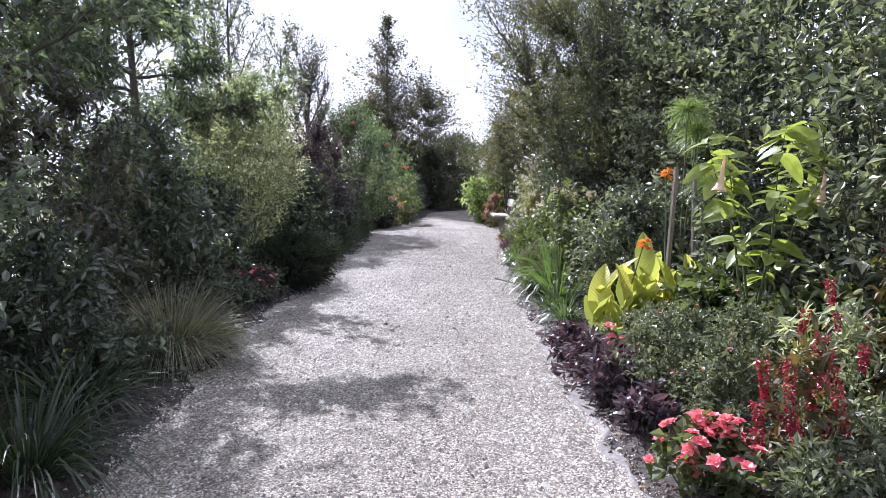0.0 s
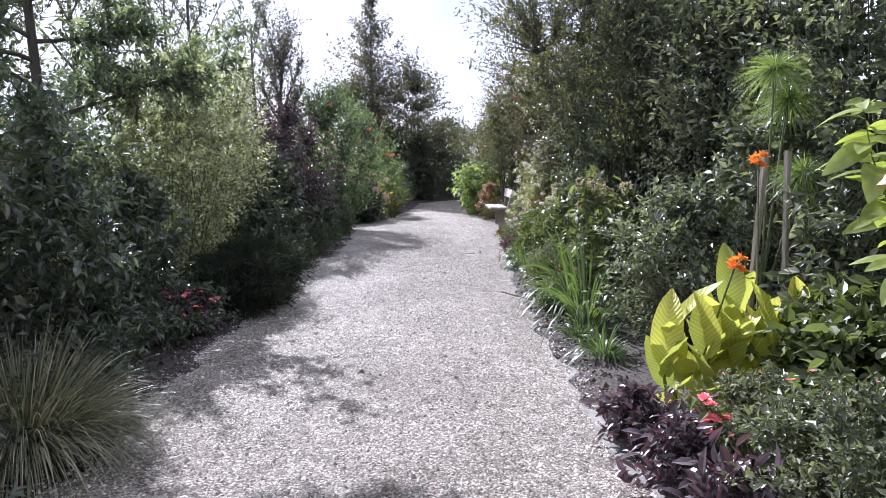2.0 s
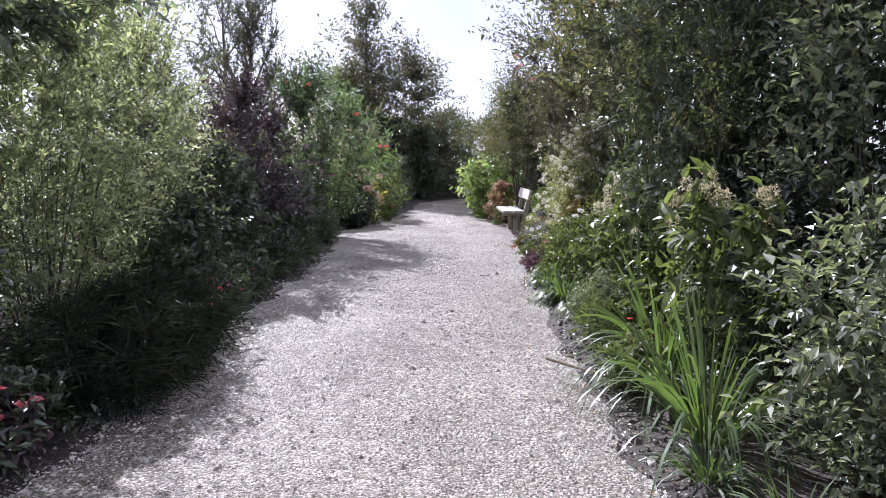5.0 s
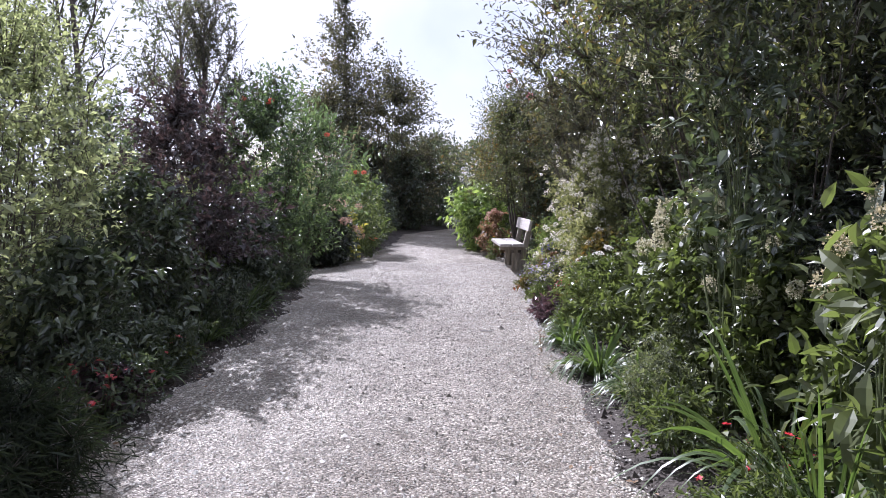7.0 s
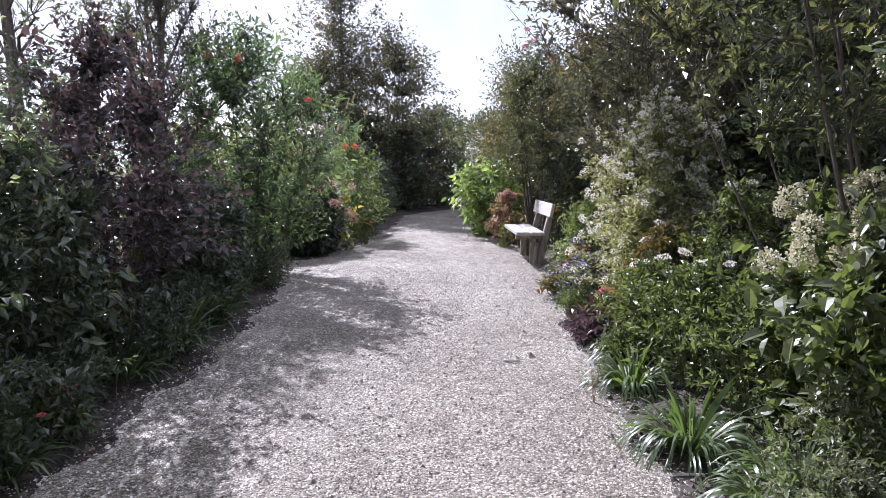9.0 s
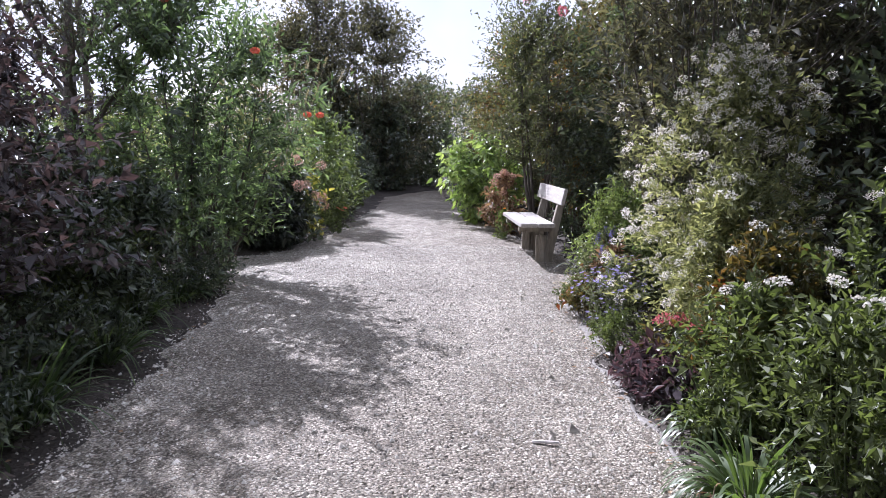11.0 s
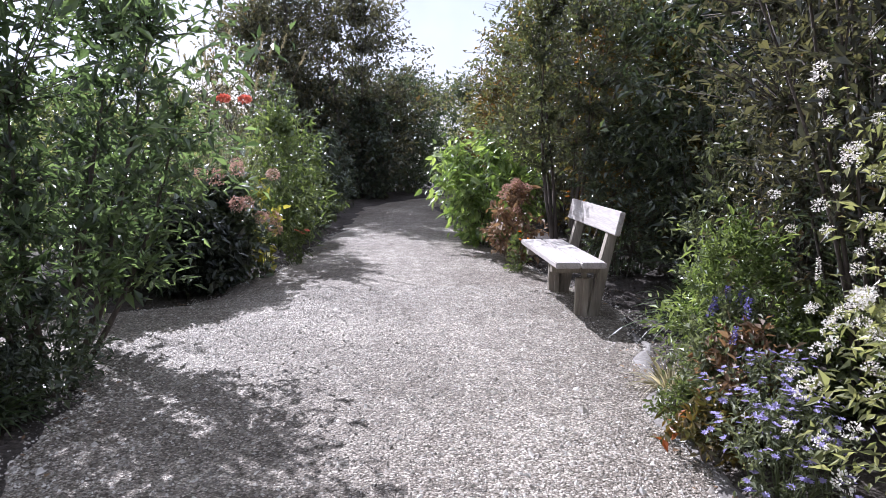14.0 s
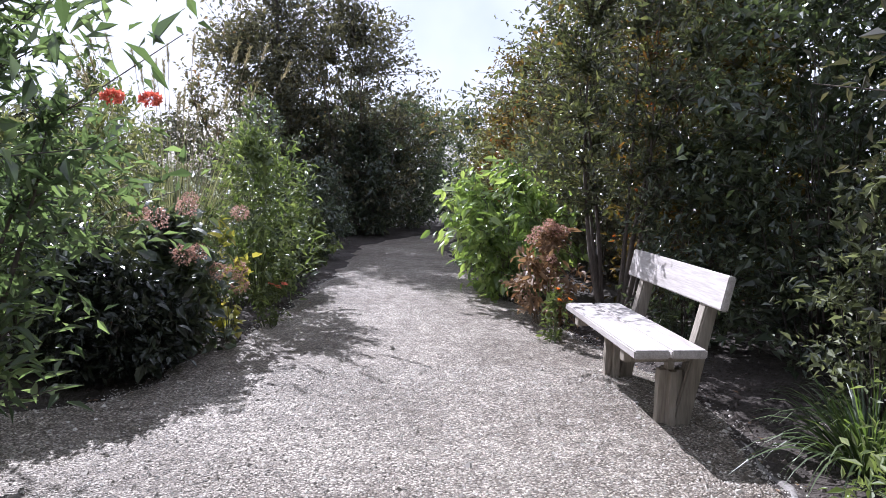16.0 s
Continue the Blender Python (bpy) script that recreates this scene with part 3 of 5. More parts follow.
def spire_tree(name, x, y, label, height, radius, trunk, leaf, count, material):
    """A leader with many rising side branches that shorten to a ragged point, leafy toward their ends."""
    ob = thing(name, x, y, label, "tree")
    u = np.linspace(0, 1, 10)
    axis = np.stack((0.06 * np.sin(u * 6), 0.06 * np.cos(u * 5) - 0.06, -0.1 + height * u), 1)
    nb = 150
    v = 0.1 + 0.88 * RNG.random(nb) ** 0.9
    a = np.arange(nb) * 2.4 + RNG.normal(0, 0.5, nb)
    reach = radius * (1.02 - v) ** 0.95 * RNG.choice((0.55, 0.8, 1.0, 1.25), nb) * RNG.uniform(0.8, 1.1, nb)
    root = np.stack([np.interp(v, u, axis[:, c]) for c in range(3)], 1)
    w = np.linspace(0, 1, 6)[None, :, None]
    out = np.stack((np.cos(a), np.sin(a), np.zeros(nb)), 1)
    C = root[:, None] + out[:, None] * reach[:, None, None] * w + Z * (reach * RNG.uniform(0.5, 1.3, nb))[:, None, None] * w ** 1.3
    C += np.cumsum(RNG.normal(0, 0.02, C.shape), 1)
    wood = joined(tubes(axis[None], (trunk * (1.04 - u))[None], 8), tubes(C, (0.006 + 0.014 * (1 - v))[:, None] * (1.1 - w[0, :, 0]), 4))
    s, t = RNG.choice(nb, count, p=(reach + 0.1) / (reach + 0.1).sum()), RNG.random(count) ** 0.7 * 4.99
    k = t.astype(int)
    P = C[s, k] + (C[s, k + 1] - C[s, k]) * (t - k)[:, None]
    spread = 0.05 + 0.13 * reach[s] * (0.5 + 0.5 * np.sin(s * 1.7 + t * 3))
    P += RNG.normal(0, 1, (count, 3)) * spread[:, None]
    D = unit(out[s] * 0.5 + RNG.normal(0, 0.6, (count, 3)) + Z * 0.2)
    size = leaf * RNG.lognormal(0, 0.25, count)
    put("trunk", mesh_of("trunk", *wood, True), BARK, ob)
    put("crown", mesh_of("crown", *leaves(P, D, size, size * 0.5)), material, ob)
    return ob


def tuft(name, x, y, label, height, radius, count, width, material, category="grass", droop=0.75, splay=0.55, segs=6, group="", plumes=0, each=False):
    """A clump of arching blades, with flowering plumes where it has them. each: every blade is a piece of its own."""
    ob = thing(name, x, y, label, category, group)
    phi, q = RNG.random(count) * 6.28, np.sqrt(RNG.random(count))
    r = np.stack((np.cos(phi), np.sin(phi), np.zeros(count)), 1)
    P = r * (q * radius * 0.28)[:, None]
    tilt = splay * (0.2 + 0.9 * q) * RNG.uniform(0.6, 1.3, count)
    D = unit(r * tilt[:, None] * 1.2 + Z + RNG.normal(0, 0.08, (count, 3)))
    L = height * 1.25 * RNG.uniform(0.6, 1.15, count)
    sag = droop * (0.25 + 0.75 * q) * RNG.uniform(0.5, 1.2, count)
    wide = width * RNG.uniform(0.7, 1.2, count)
    if each:
        kinds = [[mesh_of("blade", *blades(np.zeros((1, 3)), unit(np.array(((1.2 * t, 0, 1.0),))), height * 1.25, width, droop * s, segs), True) for s in (0.3, 0.65, 1.0)] for t in (splay * 0.3, splay * 0.7, splay * 1.2)]
        for j in range(count):
            me = kinds[min(2, int(tilt[j] / splay / 0.5))][min(2, int(q[j] * 3))]
            f = put("blade", me, material, ob)
            f.matrix_basis = Matrix.Translation(P[j]) @ Matrix.Rotation(phi[j] + RNG.normal(0, 0.2), 4, "Z") @ Matrix.Scale(L[j] / height / 1.25, 4)
    else:
        tagged(put("foliage", mesh_of("foliage", *blades(P, D, L, wide, sag, segs)), material, ob), kind="stuff")
    for j in range(plumes):
        a, t = RNG.random() * 6.28, RNG.uniform(0.1, 0.5)
        c = np.array((math.cos(a) * t, math.sin(a) * t, 1.0))
        ln = height * RNG.uniform(1.05, 1.5)
        C = (c * ln)[None] * np.linspace(0, 1, 5)[:, None]
        stalk = put("stalk", mesh_of("stalk", *tubes(C[None], np.full((1, 5), 0.003), 4), True), DRY, ob)
        n = 90
        v = RNG.random(n)
        PP = C[-1] + unit(c) * 0.22 * (v[:, None] - 0.5)
        put("plume", mesh_of("plume", *leaves(PP, unit(unit(c) + RNG.normal(0, 0.35, (n, 3))), 0.05, 0.006)), STRAW, stalk)
    return ob


def petals(n, length, width, cup=0.35, rows=1):
    """The mesh of one flower: petals round a middle, facing up."""
    sets = []
    for r in range(rows):
        a = np.arange(n) * 6.283 / n + r * 0.5 + RNG.normal(0, 0.1, n)
        D = unit(np.stack((np.cos(a), np.sin(a), np.full(n, cup + 0.5 * r)), 1))
        sets.append(leaves(D * 0.0, D, length * (1 - 0.25 * r), width, 0.12, 0.12, 1.6))
    V, F = joined(*sets)
    root = np.arange(len(V)) % 4 == 0
    F = np.where(root[F], 0, F)  # all petals grow from one middle
    return mesh_of("flower", V, F)


def floret_ball(n, radius, size, squash=0.8):
    """A head of many small florets."""
    n, size = int(n * 1.8), size * 0.7
    D = unit(RNG.normal(0, 1, (n, 3)) + Z * 0.25)
    P = D * (1, 1, squash) * radius * RNG.uniform(0.55, 1.0, (n, 1))
    v, f = leaves(P, unit(D + RNG.normal(0, 0.7, (n, 3))), size, size * 0.8, 0.1, 0.1, 0.3)
    return mesh_of("flower_head", v, f)


def spike_mesh(n, length, radius, size, hang=False):
    t = RNG.random(n)
    a = RNG.random(n) * 6.28
    R = np.stack((np.cos(a), np.sin(a), np.zeros(n)), 1)
    P = R * (radius * (1 - 0.7 * t))[:, None] * 0.6 + Z * (t * length * (-1 if hang else 1))[:, None]
    v, f = leaves(P, unit(R + Z * (-0.4 if hang else 0.4) + RNG.normal(0, 0.3, (n, 3))), size, size * 0.7)
    return mesh_of("spike", v, f)


def flowers_on(ob, tips, ways, n, meshes, material, name="flower", top=0.5, scale=(0.8, 1.2), lift=0.01, face=0.6, stalks=0.0):
    """Sets n flowers on the tips that stand highest and furthest out."""
    score = tips[:, 2] + 0.35 * np.linalg.norm(tips[:, :2], axis=1) + RNG.normal(0, 0.05, len(tips))
    best = np.argsort(-score)[: max(n, int(len(tips) * top))]
    pick = RNG.choice(best, min(n, len(best)), replace=False)
    for j in pick:
        way = Vector(unit(ways[j] * (1 - face) + Z * face + RNG.normal(0, 0.2, 3)))
        base = Vector(tips[j])
        head = base + way * (lift + stalks)
        f = put(name, meshes[int(RNG.integers(len(meshes)))], material, ob)
        f.matrix_basis = Matrix.Translation(head) @ way.to_track_quat("Z", "Y").to_matrix().to_4x4() @ Matrix.Rotation(RNG.random() * 6.28, 4, "Z") @ Matrix.Scale(RNG.uniform(*scale), 4)
        if stalks:
            C = np.array([base - way * 0.05, base * 0.5 + head * 0.5, head])[None]
            put("stalk", mesh_of("stalk", *tubes(C, np.full((1, 3), 0.002), 3)), STEM, ob)


def single(ob, meshes, material, at, way=(0, -0.4, 0.9), scale=1.0, name="flower", label=""):
    f = put(name, meshes, material, ob, label)
    f.matrix_basis = Matrix.Translation(Vector(at) - ob.location) @ Vector(way).normalized().to_track_quat("Z", "Y").to_matrix().to_4x4() @ Matrix.Scale(scale, 4)
    return f


def block(sx, sy, sz, bevel=0.006, at=(0, 0, 0), rot=None, taper=1.0):
    bm = bmesh.new()
    bmesh.ops.create_cube(bm, size=1)
    for v in bm.verts:
        v.co = Vector((v.co.x * sx, v.co.y * sy, v.co.z * sz))
        if v.co.z > 0:
            v.co.x *= taper
    bmesh.ops.bevel(bm, geom=bm.edges[:], offset=bevel, segments=2, affect="EDGES")
    if rot:
        bmesh.ops.rotate(bm, verts=bm.verts, matrix=rot)
    bmesh.ops.translate(bm, verts=bm.verts, vec=at)
    return bm


# ---- the bench ----
def bench():
    ob = thing("garden_bench", 1.62, 18.36, "weathered grey timber bench with plank seat beside the gravel path", "bench", z=-0.02)
    tilt = Matrix.Rotation(radians(12), 3, "Y")
    for x in (-0.155, 0.06):
        part("seat_plank", block(0.205, 1.42, 0.05, 0.008, (x, 0, 0.485)), TIMBER, ob)
    part("backrest", block(0.045, 1.42, 0.20, 0.007, (0.26, 0, 0.825), tilt), TIMBER, ob)
    for y in (-0.47, 0.47):
        part("bearer", block(0.40, 0.075, 0.07, 0.006, (-0.04, y, 0.424)), POST, ob)
        part("front_leg", block(0.14, 0.15, 0.50, 0.05, (0.05, y, 0.14)), POST, ob)
        part("back_post", block(0.115, 0.09, 1.0, 0.01, (0.20, y, 0.385), tilt, 0.62), POST, ob)
    return ob


bench()
# ---- PLANTS ----
# tall hedge behind the beds, to the path's right
for x, y, h, r, mat, text in (
    (3.9, 2.6, 4.2, 1.3, GLOSSY, "tall dark dusky-leaved hedge shrub behind the flower bed"),
    (3.6, 4.9, 4.6, 1.25, GLOSSY, "tall dark dusky-leaved hedge shrub behind the trumpet plant"),
    (3.55, 7.0, 4.7, 1.25, GLOSSY, "tall dark green hedge shrub with pale leaf undersides"),
    (3.3, 9.1, 4.5, 1.2, GLOSSY, "tall dark hedge shrub with glossy leaves"),
    (3.4, 11.2, 4.4, 1.2, NIGHT, "tall evergreen hedge shrub with shade put into its near-black leaves"),
    (3.35, 13.2, 4.2, 1.15, DEEP, "dense dark green hedge shrub behind white asters"),
    (3.6, 15.1, 4.2, 1.15, DUSK, "tall dusky hedge shrub below the crape myrtle"),
    (3.6, 16.9, 3.7, 1.2, DUSK, "tall dark hedge shrub in deep shade behind the bench"),
    (3.35, 18.9, 3.6, 1.1, DEEP, "dense dark green hedge shrub behind the bench"),
    (3.3, 20.9, 3.6, 1.1, AUTUMN, "tall hedge shrub with yellow-green and reddening leaves"),
    (3.0, 23.2, 3.5, 1.2, DUSK, "dense tall hedge shrub with reddening tips"),
    (2.8, 25.8, 3.6, 1.3, AUTUMN, "tall hedge shrub turning bronze beside the path"),
):
    bush("hedge_shrub", x, y, text, "shrub", h, r, 0.08, 13500, mat, stems=26, low=0.12, ratio=0.5, upright=0.6, shape=1.7, group="hedge behind the beds")
for k in range(12):
    bush("hedge_shrub", 5.2 + RNG.normal(0, 0.2), 1.5 + 2.2 * k, "dense dark shrub at the back of the hedge", "shrub", RNG.uniform(4.2, 4.8), 1.4, 0.18, 3800, DEEP, stems=16, low=0.1, shape=2.0, group="back of the hedge")
# open-crowned tall shrub that leans over the path
o, t, w = bush("crape_myrtle", 2.8, 15.6, "tall vase-shaped crape myrtle with fine upright shoots", "tree", 5.4, 1.95, 0.068, 34000, DUSK, stems=44, ratio=0.4, low=1.1, upright=1.6, shape=0.9, belly=0.72, foot_width=0.96, lumps=0.3, thick=1.3)
o, t, w = bush("crape_myrtle", 2.75, 11.3, "vase-shaped crape myrtle with upright shoots arching over the bed", "tree", 4.9, 2.3, 0.06, 46000, MYRTLE, stems=30, ratio=0.42, low=1.6, upright=1.7, shape=0.9, belly=0.72, foot_width=0.94, lumps=0.34, thick=1.3, spread=0.45, droop=0.15, per=13, twig=0.34)
tallhead = [floret_ball(34, 0.06, 0.032, 1.4) for _ in range(3)]
o, t, w = bush("hydrangea", 1.78, 9.95, "tall panicle hydrangea with drooping whitish flower heads", "shrub", 2.2, 0.45, 0.065, 1000, DEEP, STEM, "white hydrangeas", stems=14, ratio=0.5, upright=0.5, low=1.0, per=6, belly=0.6)
for p in ((1.05, 9.75, 2.08), (1.12, 9.7, 1.98), (1.34, 9.9, 2.15), (1.42, 9.85, 2.02), (1.5, 9.75, 1.86), (1.66, 9.6, 1.62), (1.24, 9.85, 1.72)):
    arch = np.linspace(0, 1, 6)[:, None]
    C = np.array((0.0, 0.0, 0.2)) * (1 - arch) ** 2 + np.array((0.0, 0.0, 2.2)) * 2 * arch * (1 - arch) + (np.array(p) - np.array(o.location)) * arch ** 2
    put("flower_stem", mesh_of("flower_stem", *tubes(C[None], np.full((1, 6), 0.0045), 4), True), STEM, o)
    single(o, tallhead[int(p[0] * 100) % 3], CREAM, p, (-0.3, -0.3, 0.4), 0.5, "flower_head")
bush("hedge_shrub", 2.75, 15.7, "dense shrub with small dark leaves behind the salvias", "shrub", 2.3, 0.65, 0.045, 7000, DEEP, stems=24, low=0.1, shape=1.5)
bush("hedge_shrub", 2.8, 16.7, "dense shrub with small dark leaves beside the bench", "shrub", 2.1, 0.6, 0.045, 6000, DUSK, stems=24, low=0.1, shape=1.5)
# small tree over the bench's far end
o, t, w = bush("crape_myrtle", 2.15, 20.25, "small multi-stemmed crape myrtle with pink blooms at its top", "tree", 3.3, 1.3, 0.06, 16500, MYRTLE, stems=8, low=1.2, thick=2.6, belly=0.55, upright=1.5, lumps=0.42, shape=1.1, foot_width=0.85)
flowers_on(o, t, w, 5, [floret_ball(70, 0.06, 0.03) for _ in range(2)], ROSE, "flower_head", top=0.08)

# begonias and love-lies-bleeding
begonia = [petals(5, 0.042, 0.042, 0.3, 2) for _ in range(3)]
o, t, w = bush("begonia", 1.24, 2.95, "low mound of coral-red begonias in full flower", "flower", 0.33, 0.26, 0.06, 800, GREEN, STEM, stems=14, ratio=0.7, upright=0.6, low=0.03)
flowers_on(o, t, w, 52, begonia, CORAL, top=0.6, stalks=0.02)
o, t, w = bush("amaranth", 1.72, 3.0, "love-lies-bleeding with hanging crimson tassels", "flower", 0.72, 0.26, 0.07, 420, AUTUMN, STEM, stems=9, ratio=0.36, upright=0.6, low=0.05)
flowers_on(o, t, w, 9, [spike_mesh(300, l, 0.042, 0.018, True) for l in (0.22, 0.32, 0.4)], CRIMSON, "tassel", top=0.7, face=0.85)
o, t, w = bush("amaranth", 2.1, 3.5, "reddish amaranth with tassels among grassy leaves", "flower", 0.75, 0.4, 0.07, 1100, PALEGREY, STEM, stems=14, ratio=0.28, upright=0.6, low=0.05)
flowers_on(o, t, w, 8, [spike_mesh(120, 0.12, 0.022, 0.016, True) for l in (1, 2)], CRIMSON, "tassel", top=0.7, face=0.85)
o, t, w = bush("begonia", 1.22, 4.72, "small plant with clustered coral-pink flowers", "flower", 0.4, 0.2, 0.05, 400, GREEN, STEM, stems=9, low=0.03)
flowers_on(o, t, w, 9, begonia, CORAL, top=0.2)
for x, y, h, r in ((1.62, 2.72, 0.3, 0.26), (2.02, 2.85, 0.4, 0.3), (2.45, 3.15, 0.5, 0.32)):
    bush("groundcover", x, y, "low pale green leafy plant below the amaranth", "plant", h, r, 0.045, 1100, GREY, STEM, "edging plants", stems=18, upright=0.6, low=0.02)
# purple edging
for x, y, h, r in ((1.06, 5.15, 0.30, 0.22), (1.08, 4.65, 0.34, 0.24), (1.14, 4.2, 0.32, 0.24), (1.22, 3.75, 0.22, 0.2)):
    bush("purple_basil", x, y, "low dark purple-leaved edging plant at the gravel's edge", "plant", h, r, 0.065, 750, PURPLE, STEM, "purple edging plants", stems=14, ratio=0.42, upright=0.6, low=0.02)
for x, y, h, r, n in ((1.5, 4.15, 0.62, 0.42, 4200), (1.5, 4.75, 0.46, 0.36, 3600), (1.95, 4.2, 0.62, 0.42, 3200), (1.62, 3.6, 0.5, 0.36, 2600)):
    o, t, w = bush("salvia_bush", x, y, "grey-green small-leaved salvia bush with few red flowers", "plant", h, r, 0.034, n, GREY, STEM, "salvias by the path", stems=26, ratio=0.5, upright=0.8, low=0.04, twig=0.4)
    flowers_on(o, t, w, 5, [petals(5, 0.016, 0.014)], CORAL)
for x, y, h, r in ((2.3, 5.4, 0.75, 0.5), (2.55, 4.4, 0.7, 0.5), (2.1, 5.0, 0.62, 0.4)):
    bush("leafy_perennial", x, y, "broad-leaved green perennial in dappled sun", "plant", h, r, 0.085, 1500, GREEN, STEM, "perennials below the trumpet plant", stems=16, ratio=0.55, upright=0.5, low=0.05)
bush("bronze_perennial", 2.75, 3.7, "bronze-leaved perennial with drying leaves", "plant", 1.0, 0.5, 0.09, 1300, AUTUMN, STEM, stems=14, low=0.05)
tuft("strap_grass", 2.35, 4.0, "upright green strap-leaved clump between perennials", 0.6, 0.4, 120, 0.02, BLADE, splay=0.35, droop=0.4)


# angel's trumpet: large leaves, each its own piece
def broad_leaf(length, width, arch=0.25, fold=0.18, wave=0.03, rows=7):
    u, s = np.linspace(0, 1, rows), np.array((-1.0, -0.55, 0, 0.55, 1.0))
    half = width / 2 * (u * 0.98 + 0.01) ** 0.6 * (0.99 - u * 0.98) ** 0.75 / 0.396
    X = half[:, None] * s
    Y = np.broadcast_to((u * length)[:, None], X.shape)
    H = fold * np.abs(X) - (arch * length * u ** 2)[:, None] + wave * length * np.sin(u * 19)[:, None] * s ** 2
    k = len(s)
    i = (np.arange(rows - 1)[:, None] * k + np.arange(k - 1)).ravel()[:, None]
    me = mesh_of("leaf", np.stack((X, Y, H), 2).reshape(-1, 3), i + np.array((0, 1, k + 1, k)), True)
    uv = me.uv_layers.new(name="uv")
    idx = np.zeros(len(me.loops), dtype=np.int32)
    me.loops.foreach_get("vertex_index", idx)
    co = np.stack((u[:, None] * 3 - 0.5 * np.abs(s), np.broadcast_to(s, X.shape)), 2).reshape(-1, 2)
    uv.data.foreach_set("uv", co[idx].astype(np.float32).ravel())
    return me


def leaf_at(ob, me, material, at, way, roll=0.0, scale=1.0):
    f = put("leaf", me, material, ob)
    f.matrix_basis = Matrix.Translation(at) @ Vector(way).normalized().to_track_quat("Y", "Z").to_matrix().to_4x4() @ Matrix.Rotation(roll, 4, "Y") @ Matrix.Scale(scale, 4)


def trumpet_plant(x, y, height):
    ob = thing("trumpet_plant", x, y, "angel's trumpet with large lime leaves and hanging peach flowers", "plant")
    kinds = [broad_leaf(0.24, 0.11, 0.35), broad_leaf(0.30, 0.13, 0.5), broad_leaf(0.2, 0.1, 0.2)]
    for k in range(5):
        a = k * 1.4 + 0.4
        u = np.linspace(0, 1, 8)[:, None]
        c = np.array((math.cos(a), math.sin(a), 0)) * 0.42 * u ** 1.4 + Z * height * RNG.uniform(0.8, 1.0) * u + RNG.normal(0, 0.012, (8, 3))
        put("stem", mesh_of("stem", *tubes(c[None], (0.014 * (1.1 - u[:, 0]))[None], 6), True), STEM, ob)
        for j in range(30):
            v = 0.42 + 0.58 * RNG.random() ** 0.7
            p = Vector([np.interp(v, u[:, 0], c[:, i]) for i in range(3)])
            b = RNG.random() * 6.28
            leaf_at(ob, kinds[j % 3], BRUG, p, (math.cos(b), math.sin(b), RNG.uniform(-0.35, 0.5)), RNG.normal(0, 0.4), RNG.uniform(0.5, 0.95))
    return ob


def trumpet_mesh():
    v, f = tubes(np.stack((np.zeros(9), np.zeros(9), -np.linspace(0, 0.26, 9)), 1)[None], np.array((0.008, 0.011, 0.012, 0.014, 0.016, 0.019, 0.024, 0.034, 0.056))[None], 10)
    return mesh_of("trumpet", v, f, True)


brug = trumpet_plant(2.28, 4.8, 1.92)
bell = trumpet_mesh()
for p in ((1.93, 4.62, 1.62), (2.62, 4.6, 1.55)):
    single(brug, bell, PEACH, p, (0.15, 0.1, 1), 0.95, "trumpet_flower", "hanging peach trumpet flower")


def canna(x, y, n, height, text):
    ob = thing("canna", x, y, text, "plant", "variegated cannas")
    kinds = [broad_leaf(0.36, 0.165, 0.06, 0.6, 0.016, 9), broad_leaf(0.31, 0.15, 0.2, 0.55, 0.02, 9), broad_leaf(0.40, 0.155, 0.38, 0.45, 0.016, 9)]
    for k in range(n):
        a, r = k * 2.4, 0.04 + 0.05 * math.sqrt(k)
        foot = np.array((math.cos(a) * r, math.sin(a) * r, -0.03))
        tall = height * RNG.uniform(0.35, 0.6)
        tip = foot + np.array((math.cos(a) * 0.06, math.sin(a) * 0.06, tall))
        C = np.linspace(0, 1, 5)[:, None] * (tip - foot) + foot
        put("stem", mesh_of("stem", *tubes(C[None], np.linspace(0.014, 0.008, 5)[None], 6), True), STEM, ob)
        for j in range(5):
            v = 0.1 + 0.9 * j / 4
            b = a + j * 2.6 + RNG.normal(0, 0.3)
            leaf_at(ob, kinds[(k + j) % 3], CANNA, Vector(foot + (tip - foot) * v), (math.cos(b), math.sin(b), 1.2 + 0.7 * j + RNG.normal(0, 0.3)), RNG.normal(0, 0.5), RNG.uniform(0.75, 1.2))
    return ob


can = canna(1.52, 5.62, 6, 0.75, "variegated yellow-striped canna with one orange bloom")
can2 = canna(1.92, 5.7, 7, 0.95, "variegated yellow-striped canna beside wooden stakes")
ruffle = petals(6, 0.06, 0.05, 0.9, 2)
for ob, p in ((can, (1.66, 5.45, 0.94)), (can2, (1.96, 5.9, 1.52))):
    C = np.linspace(0, 1, 5)[:, None] * (np.array(p) - (ob.location.x + 0.02, ob.location.y, 0.3)) + np.array((0.02, 0, 0.3 - ob.location.z))
    C[:, 2] = np.linspace(0.2, p[2] - ob.location.z, 5)
    put("flower_stem", mesh_of("flower_stem", *tubes(C[None], np.full((1, 5), 0.006), 5), True), STEM, ob)
    for j in range(4):
        single(ob, ruffle, ORANGE, (p[0] + 0.02 * math.cos(j * 1.9), p[1] + 0.02 * math.sin(j * 1.9), p[2] - 0.02 * j), (math.cos(j * 1.9) * 0.6, math.sin(j * 1.9) * 0.6, 0.8), 0.9, "bloom")


def stake(x, y, top, lean):
    ob = part("wooden_stake", block(0.036, 0.036, top + 0.15, 0.004, (0, 0, top / 2 - 0.05)), POST, None)
    ob.matrix_basis = pose(x, y, ground_z(x, y), lean, lean * 0.7, 20)
    return tagged(ob, "weathered square wooden stake driven into the flower bed", "stake", "plant stakes")


